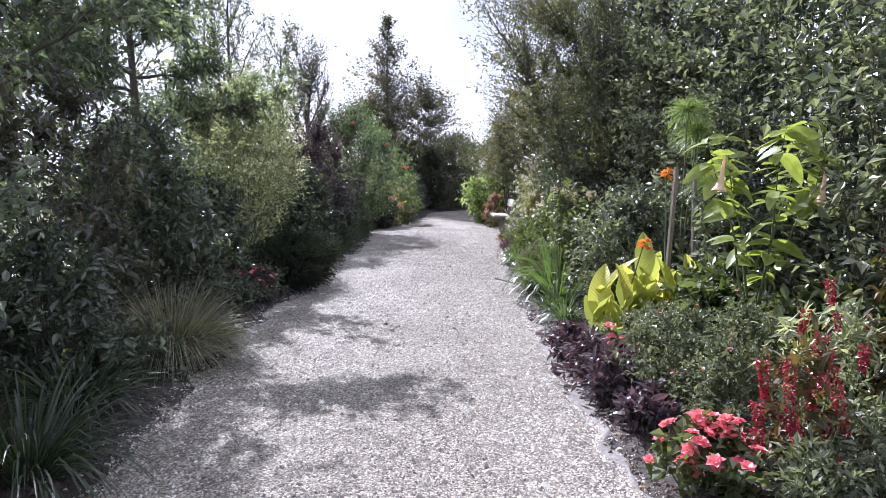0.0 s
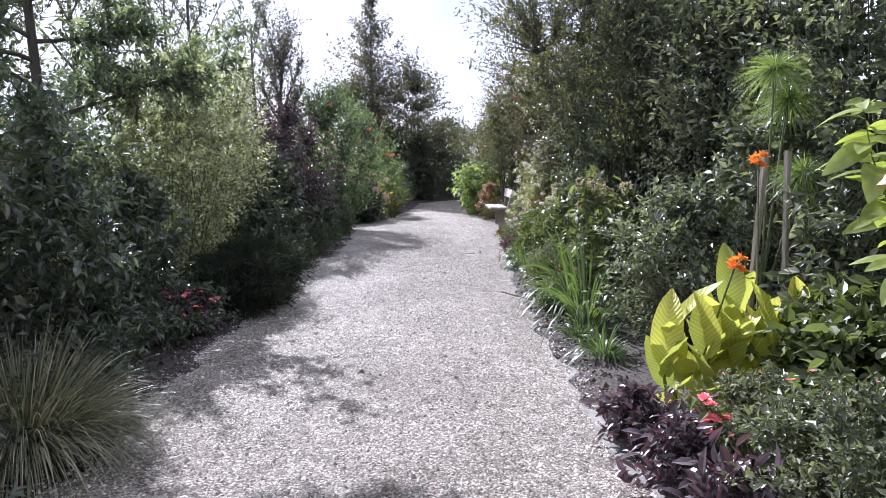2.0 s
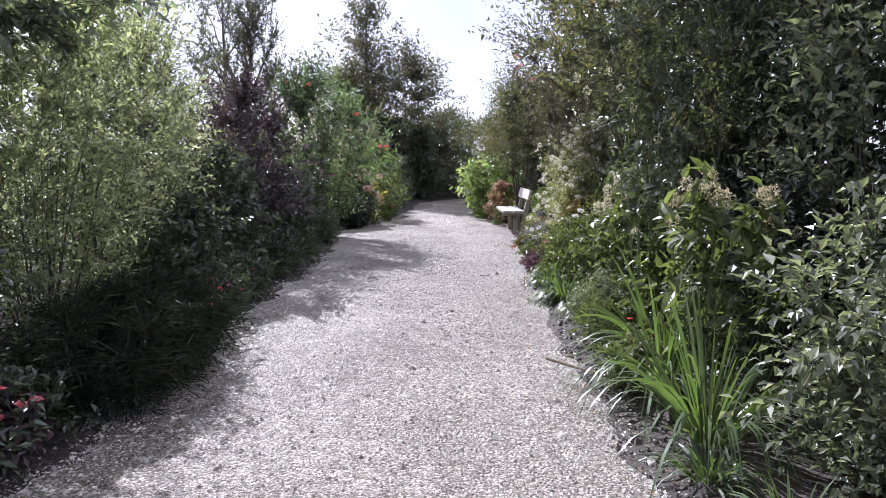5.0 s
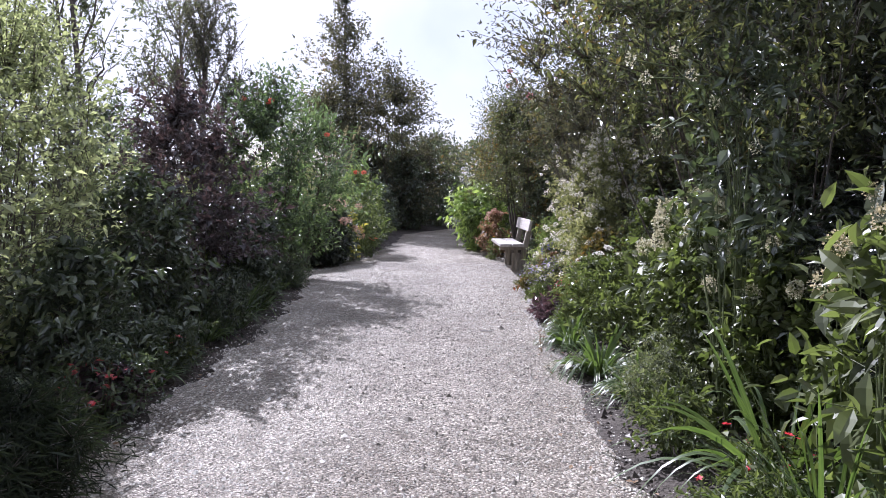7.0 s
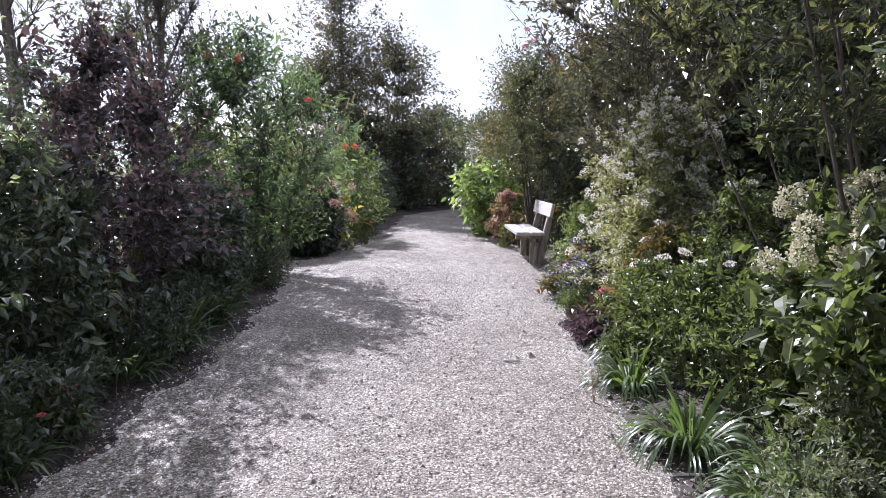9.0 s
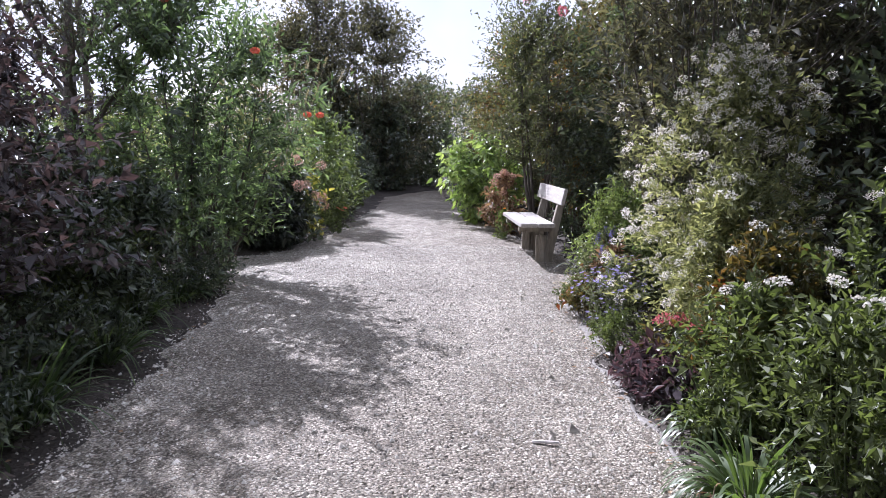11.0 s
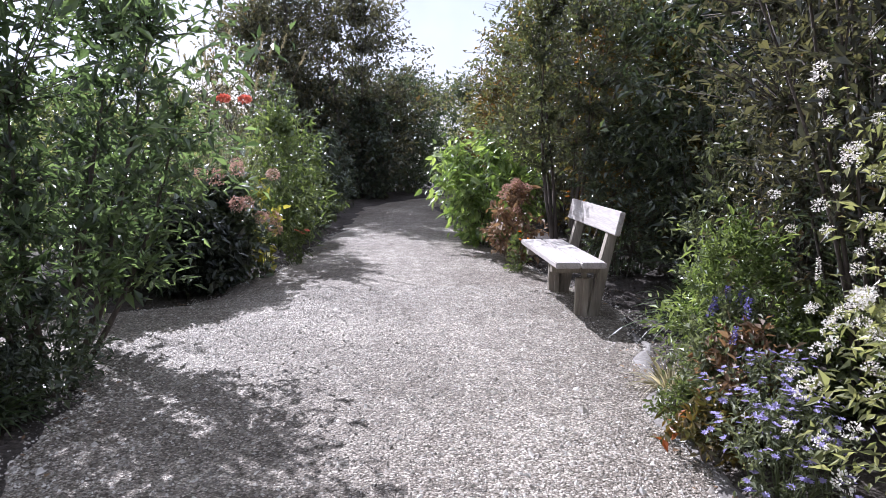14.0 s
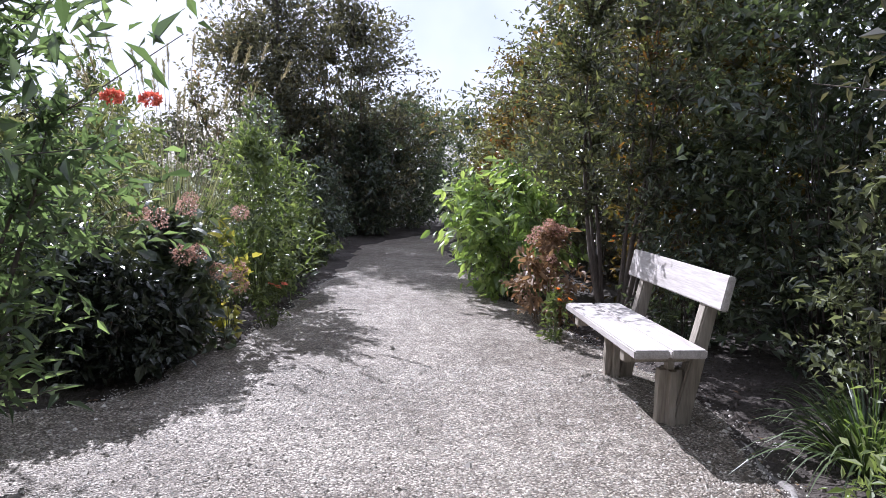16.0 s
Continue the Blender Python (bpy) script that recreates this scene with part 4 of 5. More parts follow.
stake(2.10, 6.2, 1.47, 1.5)
stake(2.40, 6.25, 1.47, -2)


def papyrus(x, y, heads):
    ob = thing("papyrus", x, y, "papyrus sedge with feathery green mop heads on tall stems", "plant")
    for dx, dy, h in heads:
        u = np.linspace(0, 1, 7)[:, None]
        C = np.array((dx, dy, 0)) * u ** 1.5 + Z * h * u
        stem = put("stem", mesh_of("stem", *tubes(C[None], np.linspace(0.012, 0.006, 7)[None], 6), True), STEM, ob)
        n = 600
        D = unit(RNG.normal(0, 1, (n, 3)) * (1, 1, 0.55) + Z * 0.45)
        put("mop_head", mesh_of("mop_head", *blades(np.tile(C[-1], (n, 1)), D, RNG.uniform(0.2, 0.34, n), 0.0045, 0.45, 4)), BRIGHT, stem, "feathery bright green mop head")
    return ob


papyrus(2.33, 6.5, ((0.0, 0.0, 2.05), (0.13, 0.05, 1.85), (0.2, -0.1, 1.35)))
bush("glossy_shrub", 2.02, 7.15, "rounded shrub of small glossy pale-edged leaves", "shrub", 1.26, 0.68, 0.052, 8500, GLOSSY, stems=24, ratio=0.55, upright=0.4, low=0.06, flat=1.5)
bush("glossy_shrub", 2.75, 7.3, "rounded green shrub below the tall hedge", "shrub", 1.85, 0.62, 0.085, 3600, GLOSSY, stems=20, ratio=0.36, upright=0.7, low=0.06)
bush("glossy_shrub", 2.7, 6.1, "rounded green shrub beside the papyrus", "shrub", 1.35, 0.55, 0.075, 2600, GLOSSY, stems=20, ratio=0.45, upright=0.6, low=0.06)
tuft("strap_grass", 1.28, 6.75, "low tuft of arching strap-shaped green leaves", 0.3, 0.35, 130, 0.016, BLADE, droop=0.9, splay=0.9, each=True)
tuft("strap_grass", 1.2, 7.3, "low tuft of arching strap-shaped green leaves", 0.26, 0.3, 90, 0.014, BLADE, droop=0.9, splay=0.9)
tuft("iris", 1.38, 7.75, "iris clump with long arching sword leaves over the gravel", 0.8, 0.5, 150, 0.019, BLADE, "plant", droop=0.8, splay=0.75, each=True)
tuft("iris", 1.42, 8.5, "iris clump with stiff sword leaves", 0.85, 0.5, 130, 0.019, BLADE, "plant", droop=0.9, splay=0.85, each=True)
for x, y, h, r in ((1.5, 8.3, 1.3, 0.26), (1.72, 8.75, 1.3, 0.28), (1.8, 8.2, 1.2, 0.26)):
    o, t, w = bush("phlox", x, y, "tall leafy phlox with fading cream flower heads", "plant", h, r * 1.1, 0.10, 340, GREEN, STEM, "phlox along the path", stems=16, ratio=0.42, upright=0.7, low=0.3, spread=0.2, droop=0.8, per=7)
    flowers_on(o, t, w, 7, [floret_ball(70, 0.06, 0.024, 1.2) for _ in range(3)], DUSTCREAM, "flower_head", top=0.25, scale=(0.5, 0.95))
for x, y in ((1.25, 8.6), (1.3, 9.6), (1.45, 10.0)):
    bush("groundcover", x, y, "low green edging plant spilling toward the gravel", "plant", 0.32, 0.28, 0.04, 1100, GREEN, STEM, "edging plants", stems=18, upright=0.6, low=0.02)
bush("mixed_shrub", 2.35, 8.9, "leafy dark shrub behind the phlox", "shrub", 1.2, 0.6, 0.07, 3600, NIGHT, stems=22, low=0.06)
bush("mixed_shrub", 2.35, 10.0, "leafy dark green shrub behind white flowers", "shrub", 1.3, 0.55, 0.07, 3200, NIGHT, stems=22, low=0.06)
# hydrangeas and sword leaves
tuft("flax", 1.62, 9.15, "flax clump with long grey-green arching sword leaves", 0.85, 0.5, 75, 0.03, BLADE, "plant", droop=0.8, splay=0.95, segs=8, each=True)
o, t, w = bush("small_flowers", 1.5, 9.05, "low plant with scattered small red flowers", "plant", 0.32, 0.3, 0.045, 700, GREEN, STEM, stems=14, low=0.03)
flowers_on(o, t, w, 10, [petals(5, 0.024, 0.022)], RED)
hyd = [floret_ball(170, 0.07, 0.026, 1.2) for _ in range(3)]
for x, y, h, r, n in ((1.95, 9.85, 1.0, 0.42, 14), (1.92, 10.7, 1.25, 0.5, 26), (2.15, 11.4, 1.25, 0.5, 18)):
    o, t, w = bush("hydrangea", x, y, "panicle hydrangea with creamy white heads and large leaves", "shrub", h, r, 0.07, 2100, GREEN, STEM, "white hydrangeas", stems=14, ratio=0.6, upright=0.5, low=0.08, per=6)
    flowers_on(o, t, w, n, hyd, CREAM, "flower_head", top=0.3, scale=(0.55, 1.0))
bush("catmint", 1.4, 10.1, "grey-green fine-leaved mound at the gravel's edge", "plant", 0.42, 0.32, 0.026, 3000, GREY, STEM, stems=24, upright=0.8, low=0.02)
bush("catmint", 1.62, 10.5, "grey-green fine-leaved mound among lilies", "plant", 0.5, 0.34, 0.028, 2600, GREY, STEM, stems=24, upright=0.8, low=0.02)
for x, y, h, r, n in ((1.36, 12.25, 0.42, 0.36, 180), (1.34, 11.25, 0.46, 0.4, 210), (1.62, 10.75, 0.42, 0.36, 150), (1.42, 10.55, 0.4, 0.36, 130), (1.5, 12.9, 0.36, 0.3, 100)):
    tuft("daylily", x, y, "daylily clump of arching glossy green leaves", h, r, n, 0.02, BLADE, "plant", droop=1.0, splay=0.85, group="daylilies along the path", each=True)
for x, y, h, r, m in ((1.75, 12.2, 0.8, 0.45, GREEN), (1.85, 11.5, 0.85, 0.42, GREEN), (1.7, 12.95, 0.7, 0.42, GREEN), (2.2, 12.6, 1.2, 0.5, GREEN), (1.95, 13.3, 0.95, 0.42, AUTUMN)):
    o, t, w = bush("leafy_perennial", x, y, "bushy small-leaved perennial with white flower clusters", "plant", h, r, 0.05, 2600, m, STEM, "perennials before the asters", stems=22, upright=0.7, low=0.04)
    flowers_on(o, t, w, 4, [floret_ball(50, 0.05, 0.02, 0.4) for _ in range(2)], WHITE, "flower_head", top=0.15)
# white asters
star = [floret_ball(36, 0.042, 0.02, 0.8) for _ in range(3)]
for x, y, h, r, n in ((2.25, 14.4, 1.95, 0.78, 560), (2.0, 13.8, 1.2, 0.42, 80)):
    o, t, w = bush("white_aster", x, y, "tall aster bush covered with small white flowers", "shrub", h, r, 0.046, 11500, PALE, STEM, "white asters", stems=30, ratio=0.4, upright=0.6, low=0.06, twig=0.3)
    flowers_on(o, t, w, n, star, WHITE, "flower_head", top=0.85, scale=(0.45, 0.95), face=0.35)
o, t, w = bush("purple_aster", 1.62, 14.85, "low aster mound with lilac-blue flowers", "flower", 0.42, 0.3, 0.03, 1700, GREY, STEM, stems=22, low=0.03)
flowers_on(o, t, w, 130, [petals(9, 0.02, 0.009)], MAUVE, top=0.7)
o, t, w = bush("purple_aster", 1.75, 15.2, "low aster mound with lilac-blue flowers", "flower", 0.5, 0.28, 0.03, 1500, GREY, STEM, stems=22, low=0.03)
flowers_on(o, t, w, 95, [petals(9, 0.02, 0.009)], MAUVE, top=0.7)
o, t, w = bush("sedum", 1.62, 13.65, "sedum with flat coral-pink flower heads", "flower", 0.36, 0.26, 0.05, 600, AUTUMN, STEM, stems=14, low=0.03)
flowers_on(o, t, w, 7, [floret_ball(50, 0.05, 0.02, 0.35)], ROSE, "flower_head", top=0.3)
for x, y in ((1.4, 13.55), (1.45, 13.25)):
    bush("purple_basil", x, y, "low dark purple-leaved plant at the gravel's edge", "plant", 0.26, 0.22, 0.06, 600, PURPLE, STEM, "purple edging plants", stems=14, low=0.02)
for x, y in ((1.45, 14.2), (1.55, 15.5), (1.48, 12.75)):
    bush("groundcover", x, y, "low soft green mound at the gravel's edge", "plant", 0.28, 0.25, 0.03, 1500, GREEN, STEM, "edging plants", stems=18, upright=0.6, low=0.02)
bush("bronze_perennial", 1.5, 15.25, "low plant with browning leaves at the gravel's edge", "plant", 0.28, 0.24, 0.05, 620, AUTUMN, DRY, stems=14, low=0.02, upright=0.6)
tuft("iris", 2.02, 13.72, "dark green iris clump below the white asters", 0.5, 0.4, 90, 0.02, BLADE, "plant", droop=0.55, splay=0.5, each=True)
bush("bronze_perennial", 1.8, 15.55, "perennial with drying brown seed heads", "plant", 0.55, 0.25, 0.05, 900, DRYLEAF, DRY, stems=16, low=0.04)
# beside the bench
o, t, w = bush("leafy_perennial", 2.0, 16.05, "fresh green upright perennial near the bench", "plant", 0.95, 0.44, 0.052, 4600, LEAFY, STEM, stems=28, ratio=0.34, upright=0.9, low=0.05)
flowers_on(o, t, w, 4, [floret_ball(40, 0.03, 0.016)], WHITE, "flower_head", top=0.2)
o, t, w = bush("salvia", 1.85, 15.75, "salvia with deep blue flower spikes", "flower", 0.6, 0.36, 0.042, 2600, GREY, STEM, stems=22, upright=0.8, low=0.04)
flowers_on(o, t, w, 7, [spike_mesh(60, 0.10, 0.016, 0.014)], BLUE, "flower_spike", top=0.3, face=0.9)
o, t, w = bush("salvia", 2.25, 15.6, "white-flowered salvia by the bench", "flower", 0.65, 0.36, 0.05, 1700, GREEN, STEM, stems=22, upright=0.8, low=0.04)
flowers_on(o, t, w, 8, [spike_mesh(80, 0.11, 0.014, 0.012)], WHITE, "flower_spike", top=0.3, face=0.9)
tuft("strap_grass", 1.68, 16.12, "small pale green grassy tuft at the path's edge", 0.24, 0.26, 110, 0.012, STRAW, droop=0.8, splay=0.9)
tuft("strap_grass", 2.4, 17.15, "arching green grass clump beside the bench", 0.6, 0.5, 230, 0.014, BLADE, droop=0.85, splay=0.7)
tuft("strap_grass", 2.7, 17.5, "arching green grass clump beside the bench", 0.5, 0.5, 90, 0.014, BLADE, droop=0.85, splay=0.7)
bush("grey_leaf_shrub", 2.75, 17.5, "shrub with silvery leaves behind the bench", "shrub", 1.6, 0.5, 0.06, 2000, GREY, stems=18, low=0.1, upright=0.7)
bush("hedge_shrub", 2.55, 19.5, "dark leafy shrub close behind the bench", "shrub", 1.7, 0.6, 0.06, 4500, DEEP, stems=22, low=0.1)
# beyond the bench
o, t, w = bush("lime_shrub", 1.5, 22.2, "bright lime-green drooping leafy shrub at the path's edge", "shrub", 1.65, 0.9, 0.12, 3400, BRIGHT, stems=24, ratio=0.46, upright=0.3, droop=1.0, low=0.1, belly=0.5, lumps=0.38)
o, t, w = bush("dry_hydrangea", 1.6, 20.6, "hydrangea with dry brown heads and leaves", "shrub", 0.95, 0.42, 0.08, 900, DRYLEAF, DRY, stems=14, low=0.05, droop=0.6)
flowers_on(o, t, w, 10, [floret_ball(60, 0.06, 0.03)], DUSTPINK, "flower_head", top=0.4)
o, t, w = bush("marigold", 1.5, 19.85, "small plant with one orange flower near the bench", "flower", 0.48, 0.16, 0.06, 200, GREEN, STEM, stems=7, low=0.03)
flowers_on(o, t, w, 3, [petals(9, 0.035, 0.02, 0.4, 2)], ORANGE, top=0.1)
for x, y, h, r, m in ((1.75, 24.2, 1.0, 0.5, GREEN), (1.65, 25.8, 1.2, 0.5, DEEP), (1.75, 27.5, 1.5, 0.6, PALE), (2.2, 29.3, 2.4, 0.9, PALE), (2.3, 24.5, 2.0, 0.7, DEEP)):
    bush("mixed_shrub", x, y, "leafy shrub along the far stretch of path", "shrub", h, r, 0.065, 3000, m, stems=20, low=0.06, group="far shrubs")

# beds to the path's left
o, t, w = tree("crab_apple", -3.85, 8.4, "broad dark-leaved tree with spreading thin branches", 5.2, 1.85, 0.055, 0.078, 25000, SAGE, fork=0.38, limbs=15, upright=0.25, twigs=0.2, taper=0.4, per=12)
o, t, w = tree("crab_apple", -3.95, 5.6, "dark-leaved tree with arching branches above the bed", 4.7, 1.75, 0.06, 0.08, 12500, SAGE, fork=0.42, limbs=12, upright=0.25, twigs=0.2, taper=0.4, per=12)
o, t, w = tree("crab_apple", -4.4, 3.2, "dark-leaved garden tree overhanging the bed", 5.2, 2.0, 0.09, 0.075, 20000, DEEP, fork=0.24, limbs=13, upright=0.25, twigs=0.24, taper=0.4)
# tall shrubs from x -4 outward are added to block the sun from ahead-left
for x, y, h, r, m, n in ((-3.1, 1.6, 1.9, 0.9, SAGE, 5000), (-3.0, 3.5, 1.8, 0.8, SAGE, 5500), (-3.1, 5.2, 2.1, 0.85, DUSK, 6500), (-3.0, 6.6, 1.9, 0.75, SAGE, 6500), (-4.1, 8.9, 1.9, 0.8, SAGE, 6500), (-4.6, 5.5, 2.8, 1.2, SAGE, 7000), (-4.8, 8.5, 3.0, 1.3, SAGE, 8000), (-2.4, 10.8, 1.0, 0.5, SAGE, 4000), (-2.4, 12.0, 1.5, 0.5, SAGE, 5000), (-2.5, 4.2, 1.0, 0.45, SAGE, 3000), (-2.5, 6.2, 1.4, 0.5, SAGE, 4000), (-2.6, 2.3, 1.1, 0.5, SAGE, 3000), (-2.6, 7.6, 1.3, 0.45, SAGE, 3500), (-2.4, 14.5, 1.3, 0.5, SAGE, 4500), (-2.4, 15.7, 1.1, 0.5, SAGE, 4000), (-4.1, 10.2, 2.6, 0.9, SAGE, 6000), (-4.3, 13.4, 2.7, 0.9, DUSK, 6000), (-4.0, 15.2, 2.4, 0.9, SAGE, 6000)):
    # low shrubs get the darker DEEP leaf: the bed's shade put into their colour
    bush("mixed_shrub", x, y, "dense shaded green shrub in the border", "shrub", h, r, 0.065, n, DEEP if h < 1.6 else m, stems=24, low=0.05, group="shaded border shrubs", shape=1.4)
tuft("strap_grass", -1.92, 3.0, "clump of arching strap leaves, their green darkened for shade", 0.66, 0.6, 300, 0.013, SHADEBLADE, droop=1.0, splay=0.85)
tuft("strap_grass", -2.1, 3.75, "clump of arching strap leaves, their green darkened for shade", 0.58, 0.55, 220, 0.013, SHADEBLADE, droop=1.0, splay=0.85)
o = tuft("fountain_grass", -2.05, 5.0, "fountain grass mound with fine grey-green and straw blades", 0.62, 0.8, 2300, 0.0065, GREYBLADE, droop=0.85, splay=0.85)
n = 420
turn, q = RNG.random(n) * 6.28, np.sqrt(RNG.random(n))
r = np.stack((np.cos(turn), np.sin(turn), np.zeros(n)), 1)
tagged(put("dry_blades", mesh_of("dry_blades", *blades(r * (q * 0.2)[:, None], unit(r * (0.15 + q * 0.75)[:, None] + Z), 0.86 * RNG.uniform(0.7, 1.1, n), 0.006, 0.75 * q, 6)), STRAW, o, "straw-coloured dry blades"), kind="stuff")
o, t, w = bush("red_begonia", -2.1, 7.4, "low dark plant with scattered scarlet flowers", "flower", 0.36, 0.3, 0.06, 900, PURPLE, STEM, stems=14, low=0.03)
flowers_on(o, t, w, 22, begonia, RED, top=0.5, scale=(0.6, 0.9))
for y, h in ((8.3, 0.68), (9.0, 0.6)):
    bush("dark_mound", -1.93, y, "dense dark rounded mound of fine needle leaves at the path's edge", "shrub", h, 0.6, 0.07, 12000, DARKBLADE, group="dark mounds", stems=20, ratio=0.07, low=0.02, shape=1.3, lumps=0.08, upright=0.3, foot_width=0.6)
o, t, w = bush("red_begonia", -2.0, 10.35, "low dark-leaved plant with crimson flowers", "flower", 0.34, 0.3, 0.06, 900, PURPLE, STEM, stems=14, low=0.03)
flowers_on(o, t, w, 26, begonia, CRIMSON, top=0.5, scale=(0.6, 0.95))
o, t, w = bush("red_begonia", -2.0, 11.5, "few scarlet flowers among shaded leaves", "flower", 0.25, 0.22, 0.05, 500, GREEN, STEM, stems=10, low=0.03)
flowers_on(o, t, w, 6, begonia, RED, top=0.5, scale=(0.5, 0.8))
for x, y, h in ((-2.0, 9.55, 0.42), (-2.05, 12.4, 0.36), (-1.95, 13.1, 0.58), (-1.95, 14.0, 0.5), (-2.1, 14.9, 0.45), (-2.05, 15.7, 0.4), (-2.0, 11.0, 0.35)):
    tuft("daylily", x, y, "shaded daylily clump at the path's edge", h, 0.42, 130, 0.017, BLADE, "plant", droop=0.85, splay=0.75, group="daylilies along the path")
for x, y, h, r, n in ((-2.95, 9.35, 2.5, 0.95, 11500), (-3.15, 10.9, 2.95, 1.1, 12500), (-3.6, 12.4, 2.9, 1.0, 9500)):
    bush("pale_shrub", x, y, "airy shrub with pale yellow-green leaves", "shrub", h, r, 0.05, n, PALEGREY, stems=26, ratio=0.5, upright=0.5, low=0.25, group="pale shrubs", bare=0.2)
bush("purple_shrub", -2.45, 13.2, "purple-leaved smoke bush in the border", "shrub", 2.25, 0.85, 0.06, 7000, SMOKE, stems=20, ratio=0.6, upright=0.9, low=0.15, lumps=0.45, twig=0.5)
bush("purple_shrub", -2.95, 14.5, "purple-leaved shrub behind the border", "shrub", 2.15, 0.85, 0.06, 5500, SMOKE, stems=20, ratio=0.6, upright=0.9, low=0.15, lumps=0.45, twig=0.5)
for x, y, h, r, m in ((-2.45, 14.2, 0.75, 0.4, GREEN), (-2.5, 15.3, 0.8, 0.45, GREEN), (-2.5, 12.7, 0.7, 0.4, GREEN), (-2.9, 16.0, 1.2, 0.55, DUSK), (-2.9, 16.2, 1.3, 0.6, GREEN), (-3.9, 18.3, 1.8, 0.8, PALE)):
    bush("leafy_perennial", x, y, "leafy shaded perennial along the border", "plant", h, r, 0.055, 2600, m, STEM, "border perennials", stems=20, low=0.04)
for k in range(9):
    y = 4.0 + 0.6 * k + RNG.normal(0, 0.08)
    bush("groundcover", -2.2 + RNG.normal(0, 0.07), y, "low dark-green plant in the border's shade", "plant", RNG.uniform(0.3, 0.55), 0.36, 0.05, 1000, DEEP, STEM, "shaded edging plants", stems=14, low=0.02, upright=0.6)
for k in range(13):
    y = 9.7 + 0.55 * k + RNG.normal(0, 0.08)
    bush("groundcover", -2.05 + RNG.normal(0, 0.06), y, "low dark-green edging plant in the border's shade", "plant", RNG.uniform(0.35, 0.7), 0.34, 0.045, 1300, DEEP, STEM, "shaded edging plants", stems=14, low=0.02, upright=0.6)
# small tree with scarlet blooms beside the gravel bay
o, t, w = bush("coral_tree", -2.2, 16.85, "small bushy tree with fresh green leaves and scarlet blooms", "tree", 2.95, 1.25, 0.085, 13500, FRESH, stems=9, thick=2.0, ratio=0.34, low=0.5, upright=0.9, shape=1.2, lumps=0.42, belly=0.52, foot_width=0.82, per=13)
bloom = floret_ball(90, 0.06, 0.04, 0.55)
for p in ((-2.16, 16.1, 2.70), (-2.29, 16.5, 2.72), (-1.35, 15.95, 2.2), (-1.02, 16.8, 1.69), (-0.9, 16.85, 1.69), (-2.6, 16.3, 2.75)):
    single(o, bloom, POPPY, p, scale=0.62, name="flower_head", label="scarlet flower head")
# trees behind
o, t, w = tree("apple_tree", -3.55, 16.9, "old apple tree with forked trunk and dense upright shoots", 3.7, 1.25, 0.085, 0.05, 9500, DUSK, fork=0.4, limbs=13, upright=0.95, droop=0.05, lean=(0.2, 0.3), per=12, twigs=0.4)
for x, y, h, r, n in ((-5.4, 17.2, 6.2, 1.6, 2600), (-4.9, 20.6, 5.6, 1.5, 2600), (-6.6, 14.5, 6.4, 1.7, 2400), (-6.8, 19.5, 6.4, 1.7, 2400), (-6.2, 11.0, 5.6, 1.7, 3000)):
    tree("sapling", x, y, "tall thin tree with sparse grey-green foliage", h, r, 0.06, 0.08, n, GREY, fork=0.3, limbs=14, upright=0.6, twigs=0.3)
for x, y, h, r, m in ((-5.2, 14.0, 2.2, 1.1, GREEN), (-5.2, 17.5, 1.6, 1.0, GREY), (-5.0, 22.5, 2.3, 1.2, GREEN), (-5.6, 11.5, 2.2, 1.2, DEEP), (-3.3, 20.3, 1.8, 0.8, PALE), (-3.6, 22.8, 2.6, 1.1, GREEN), (-3.4, 25.3, 2.3, 1.0, DUSK)):
    bush("mixed_shrub", x, y, "leafy shrub behind the border", "shrub", h, r, 0.07, 4500, m, stems=22, low=0.1, group="back shrubs")
# beyond the bay
mophead = [floret_ball(120, 0.10, 0.032, 0.7) for _ in range(3)]
o, t, w = bush("hydrangea", -1.72, 19.6, "hydrangea with faded dusty-pink mophead flowers", "shrub", 1.1, 0.5, 0.09, 2000, DEEP, STEM, stems=18, ratio=0.55, low=0.05, per=6)
for k, p in enumerate(((-1.51, 19.4, 1.16), (-1.28, 20.2, 1.07), (-1.48, 19.2, 0.82), (-1.38, 19.22, 0.84), (-1.2, 19.75, 0.5), (-1.29, 19.4, 0.67), (-1.7, 19.3, 1.08), (-1.62, 19.9, 1.2), (-1.25, 19.9, 0.62), (-1.9, 19.5, 1.1))):
    arch = np.linspace(0, 1, 5)[:, None]
    C = np.array((0.0, 0.0, 0.1)) * (1 - arch) + (np.array(p) - np.array(o.location)) * arch + Z * 0.2 * arch * (1 - arch)
    put("flower_stem", mesh_of("flower_stem", *tubes(C[None], np.full((1, 5), 0.004), 4), True), STEM, o)
    single(o, mophead[k % 3], DUSTPINK, p, (0.3, -0.6, 0.7), (0.85, 0.8, 0.95, 0.7)[k % 4], "flower_head", "faded dusty-pink mophead")
bush("yellow_shrub", -1.36, 20.0, "small shrub with bright yellowing leaves beside the hydrangea", "shrub", 0.98, 0.24, 0.09, 170, YELLOWING, STEM, stems=9, ratio=0.5, low=0.1, upright=0.6, per=6)
# NIGHT leaves here carry the shade at the bed's foot in their colour
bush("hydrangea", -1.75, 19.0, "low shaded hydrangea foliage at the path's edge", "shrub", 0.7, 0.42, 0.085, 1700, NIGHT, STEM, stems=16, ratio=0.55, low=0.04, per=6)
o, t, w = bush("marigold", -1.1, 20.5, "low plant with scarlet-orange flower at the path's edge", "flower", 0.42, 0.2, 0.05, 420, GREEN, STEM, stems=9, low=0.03)
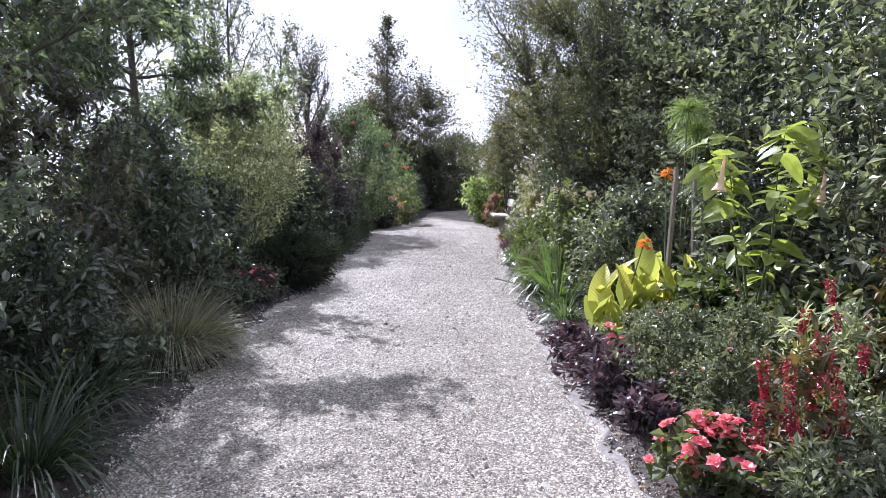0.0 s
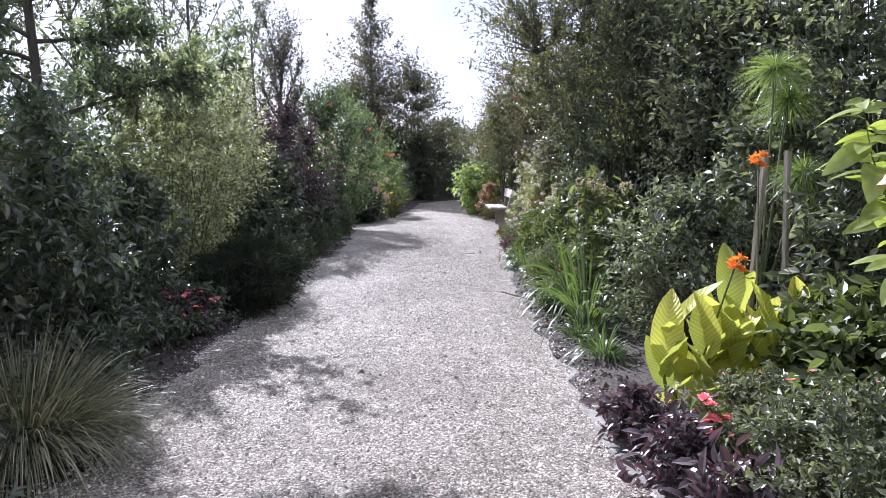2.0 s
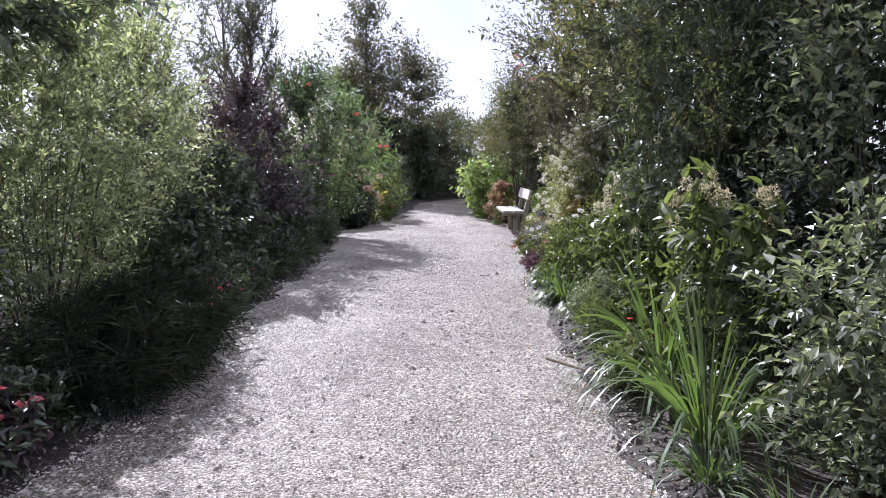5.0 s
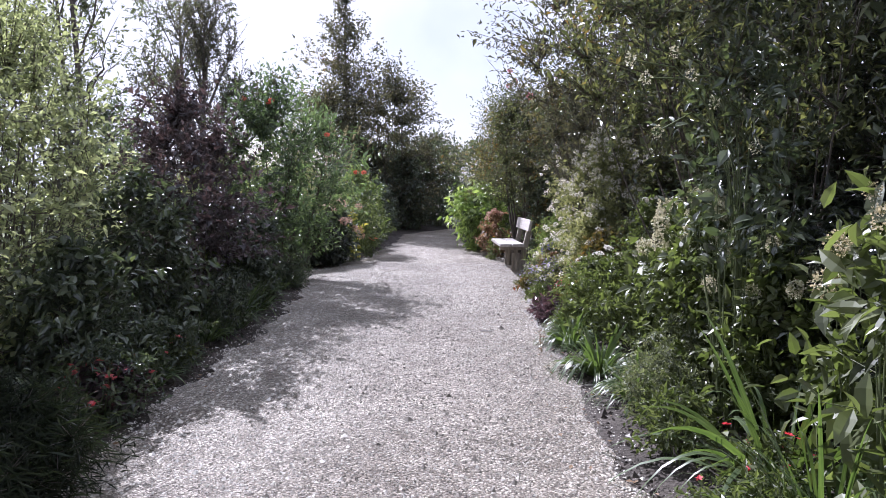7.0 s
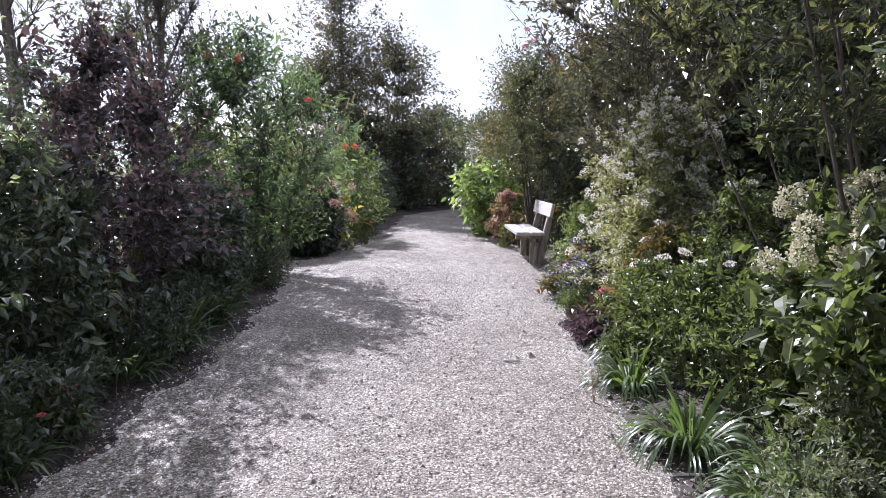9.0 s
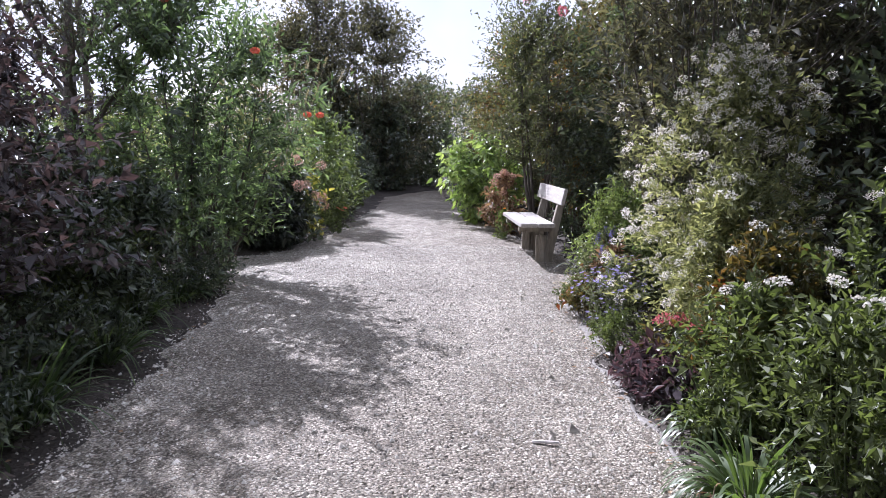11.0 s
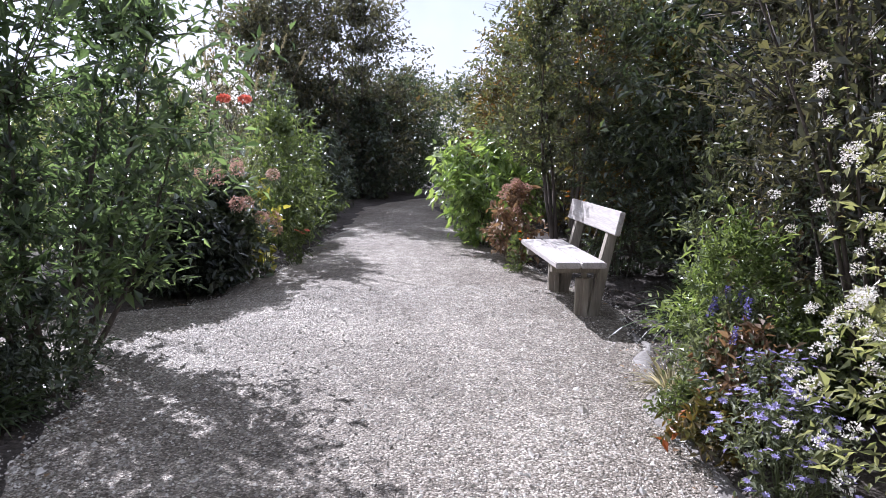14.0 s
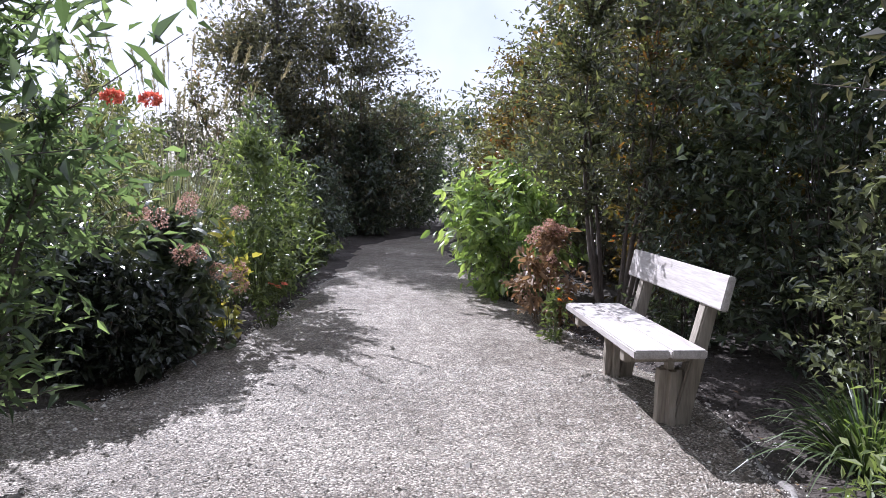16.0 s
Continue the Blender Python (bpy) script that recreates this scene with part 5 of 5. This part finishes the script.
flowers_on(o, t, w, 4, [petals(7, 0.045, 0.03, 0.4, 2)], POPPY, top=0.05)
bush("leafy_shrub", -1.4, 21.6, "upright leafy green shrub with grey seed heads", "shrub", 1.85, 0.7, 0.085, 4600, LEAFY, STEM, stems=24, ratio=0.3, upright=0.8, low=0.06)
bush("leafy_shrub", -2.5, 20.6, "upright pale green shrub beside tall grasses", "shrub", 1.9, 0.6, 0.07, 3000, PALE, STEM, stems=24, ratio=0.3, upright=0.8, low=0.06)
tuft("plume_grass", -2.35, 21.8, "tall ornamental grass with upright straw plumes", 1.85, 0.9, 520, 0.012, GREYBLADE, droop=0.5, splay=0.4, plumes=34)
# the first two take darker leaves, which put the foot's shade into the colour
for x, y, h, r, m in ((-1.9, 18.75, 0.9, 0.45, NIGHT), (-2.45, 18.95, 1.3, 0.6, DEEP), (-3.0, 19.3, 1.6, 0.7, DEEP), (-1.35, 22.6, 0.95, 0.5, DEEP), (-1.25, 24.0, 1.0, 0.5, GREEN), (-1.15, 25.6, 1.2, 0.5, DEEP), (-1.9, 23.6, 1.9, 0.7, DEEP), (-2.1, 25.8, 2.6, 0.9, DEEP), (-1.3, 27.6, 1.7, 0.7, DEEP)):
    bush("mixed_shrub", x, y, "dark leafy shrub along the far stretch of path", "shrub", h, r, 0.065, 3200, m, stems=20, low=0.06, group="far shrubs")
# the path's far end
spire_tree("alder", -2.55, 30.7, "tall pointed tree with feathery top above the far hedge", 8.7, 2.5, 0.10, 0.10, 15000, FAR)
bush("alder", -0.9, 30.6, "broad dark tree at the far end of the path", "tree", 5.3, 2.3, 0.11, 15000, FAR, stems=9, thick=4, low=0.2, shape=1.0, upright=0.8, lumps=0.35, ratio=0.5, twig=0.3)
bush("alder", -3.2, 30.8, "broad dark tree behind the far hedge", "tree", 4.9, 2.0, 0.11, 11000, FAR, stems=9, thick=4, low=0.2, upright=0.8, lumps=0.35, ratio=0.5, twig=0.3)
for x, y, h, r, m in ((-0.55, 30.1, 2.6, 0.9, DEEP), (0.5, 32.3, 3.4, 1.2, DEEP), (-0.7, 32.6, 3.6, 1.3, DEEP), (0.9, 34.6, 3.6, 1.4, DEEP), (2.8, 36.5, 3.6, 1.5, DEEP), (3.2, 31.0, 3.2, 1.2, AUTUMN), (4.5, 33.0, 3.4, 1.3, DUSK), (3.8, 28.3, 3.4, 1.3, AUTUMN), (-5.8, 26.0, 2.4, 1.6, DUSK), (-8.0, 24.0, 2.4, 1.8, DEEP), (4.6, 25.0, 3.6, 1.5, DEEP), (-1.7, 31.0, 3.0, 1.2, DEEP)):
    bush("far_shrub", x, y, "dense dark shrub closing the garden's far end", "shrub", h, r, 0.12, 7000, m, stems=22, low=0.05, group="far hedge", shape=1.6)

# stray bits on the gravel
o = thing("dry_sprig", 1.02, 11.95, "thin dry weed sprig standing at the gravel's edge", "weed", z=0.0)
for k in range(3):
    c = np.linspace(0, 1, 6)[:, None] * np.array((0.03 * math.cos(k * 2), 0.03 * math.sin(k * 2), 0.24 - 0.04 * k)) + np.array((0, 0, -0.02))
    st = put("stem", mesh_of("stem", *tubes(c[None], np.full((1, 6), 0.0022), 4), True), DRY, o)
    n = 14
    put("dry_leaves", mesh_of("dry_leaves", *leaves(c[RNG.integers(1, 6, n)], unit(RNG.normal(0, 1, (n, 3)) + Z * 0.5), 0.025, 0.008)), DRYLEAF, st)
for x, y, ang in ((1.22, 10.95, 168), (0.62, 12.75, 165)):
    s = part("pale_stick", block(0.13, 0.018, 0.012, 0.004), TIMBER, None)
    s.matrix_basis = pose(x, y, float(path_z(np.float64(x), np.float64(y))) + 0.012, 0, 3, ang)
    tagged(s, "short pale stick lying on the gravel", "stick", "sticks on the path")

o = part("dead_stalk", block(0.5, 0.02, 0.016, 0.005), DRY, None)
o.matrix_basis = pose(0.94, 8.73, 0.075, 0, 8, -29)
tagged(o, "dark dry flax stalk lying across the gravel's edge", "stick", "sticks on the path")

# fallen leaves along the edges
n = 500
y = RNG.uniform(2, 22, n)
a, b = edges(y)
side = RNG.random(n) < 0.3
x = np.where(side, a + RNG.normal(0.0, 0.15, n), b + RNG.normal(0.02, 0.13, n))
inside = (x > a) & (x < b)
z = np.where(inside, path_z(x, y), land(x, y)) + 0.012
D = unit(np.stack((RNG.normal(0, 1, n), RNG.normal(0, 1, n), RNG.normal(0, 0.15, n)), 1))
litter = put("fallen_leaves", mesh_of("fallen_leaves", *leaves(np.stack((x, y, z), 1), D, RNG.uniform(0.02, 0.05, n), RNG.uniform(0.012, 0.03, n), 0.2, -0.1, 2.5)), DRYLEAF)
tagged(litter, "dry brown fallen leaves along the path's edges", "leaves", kind="stuff")
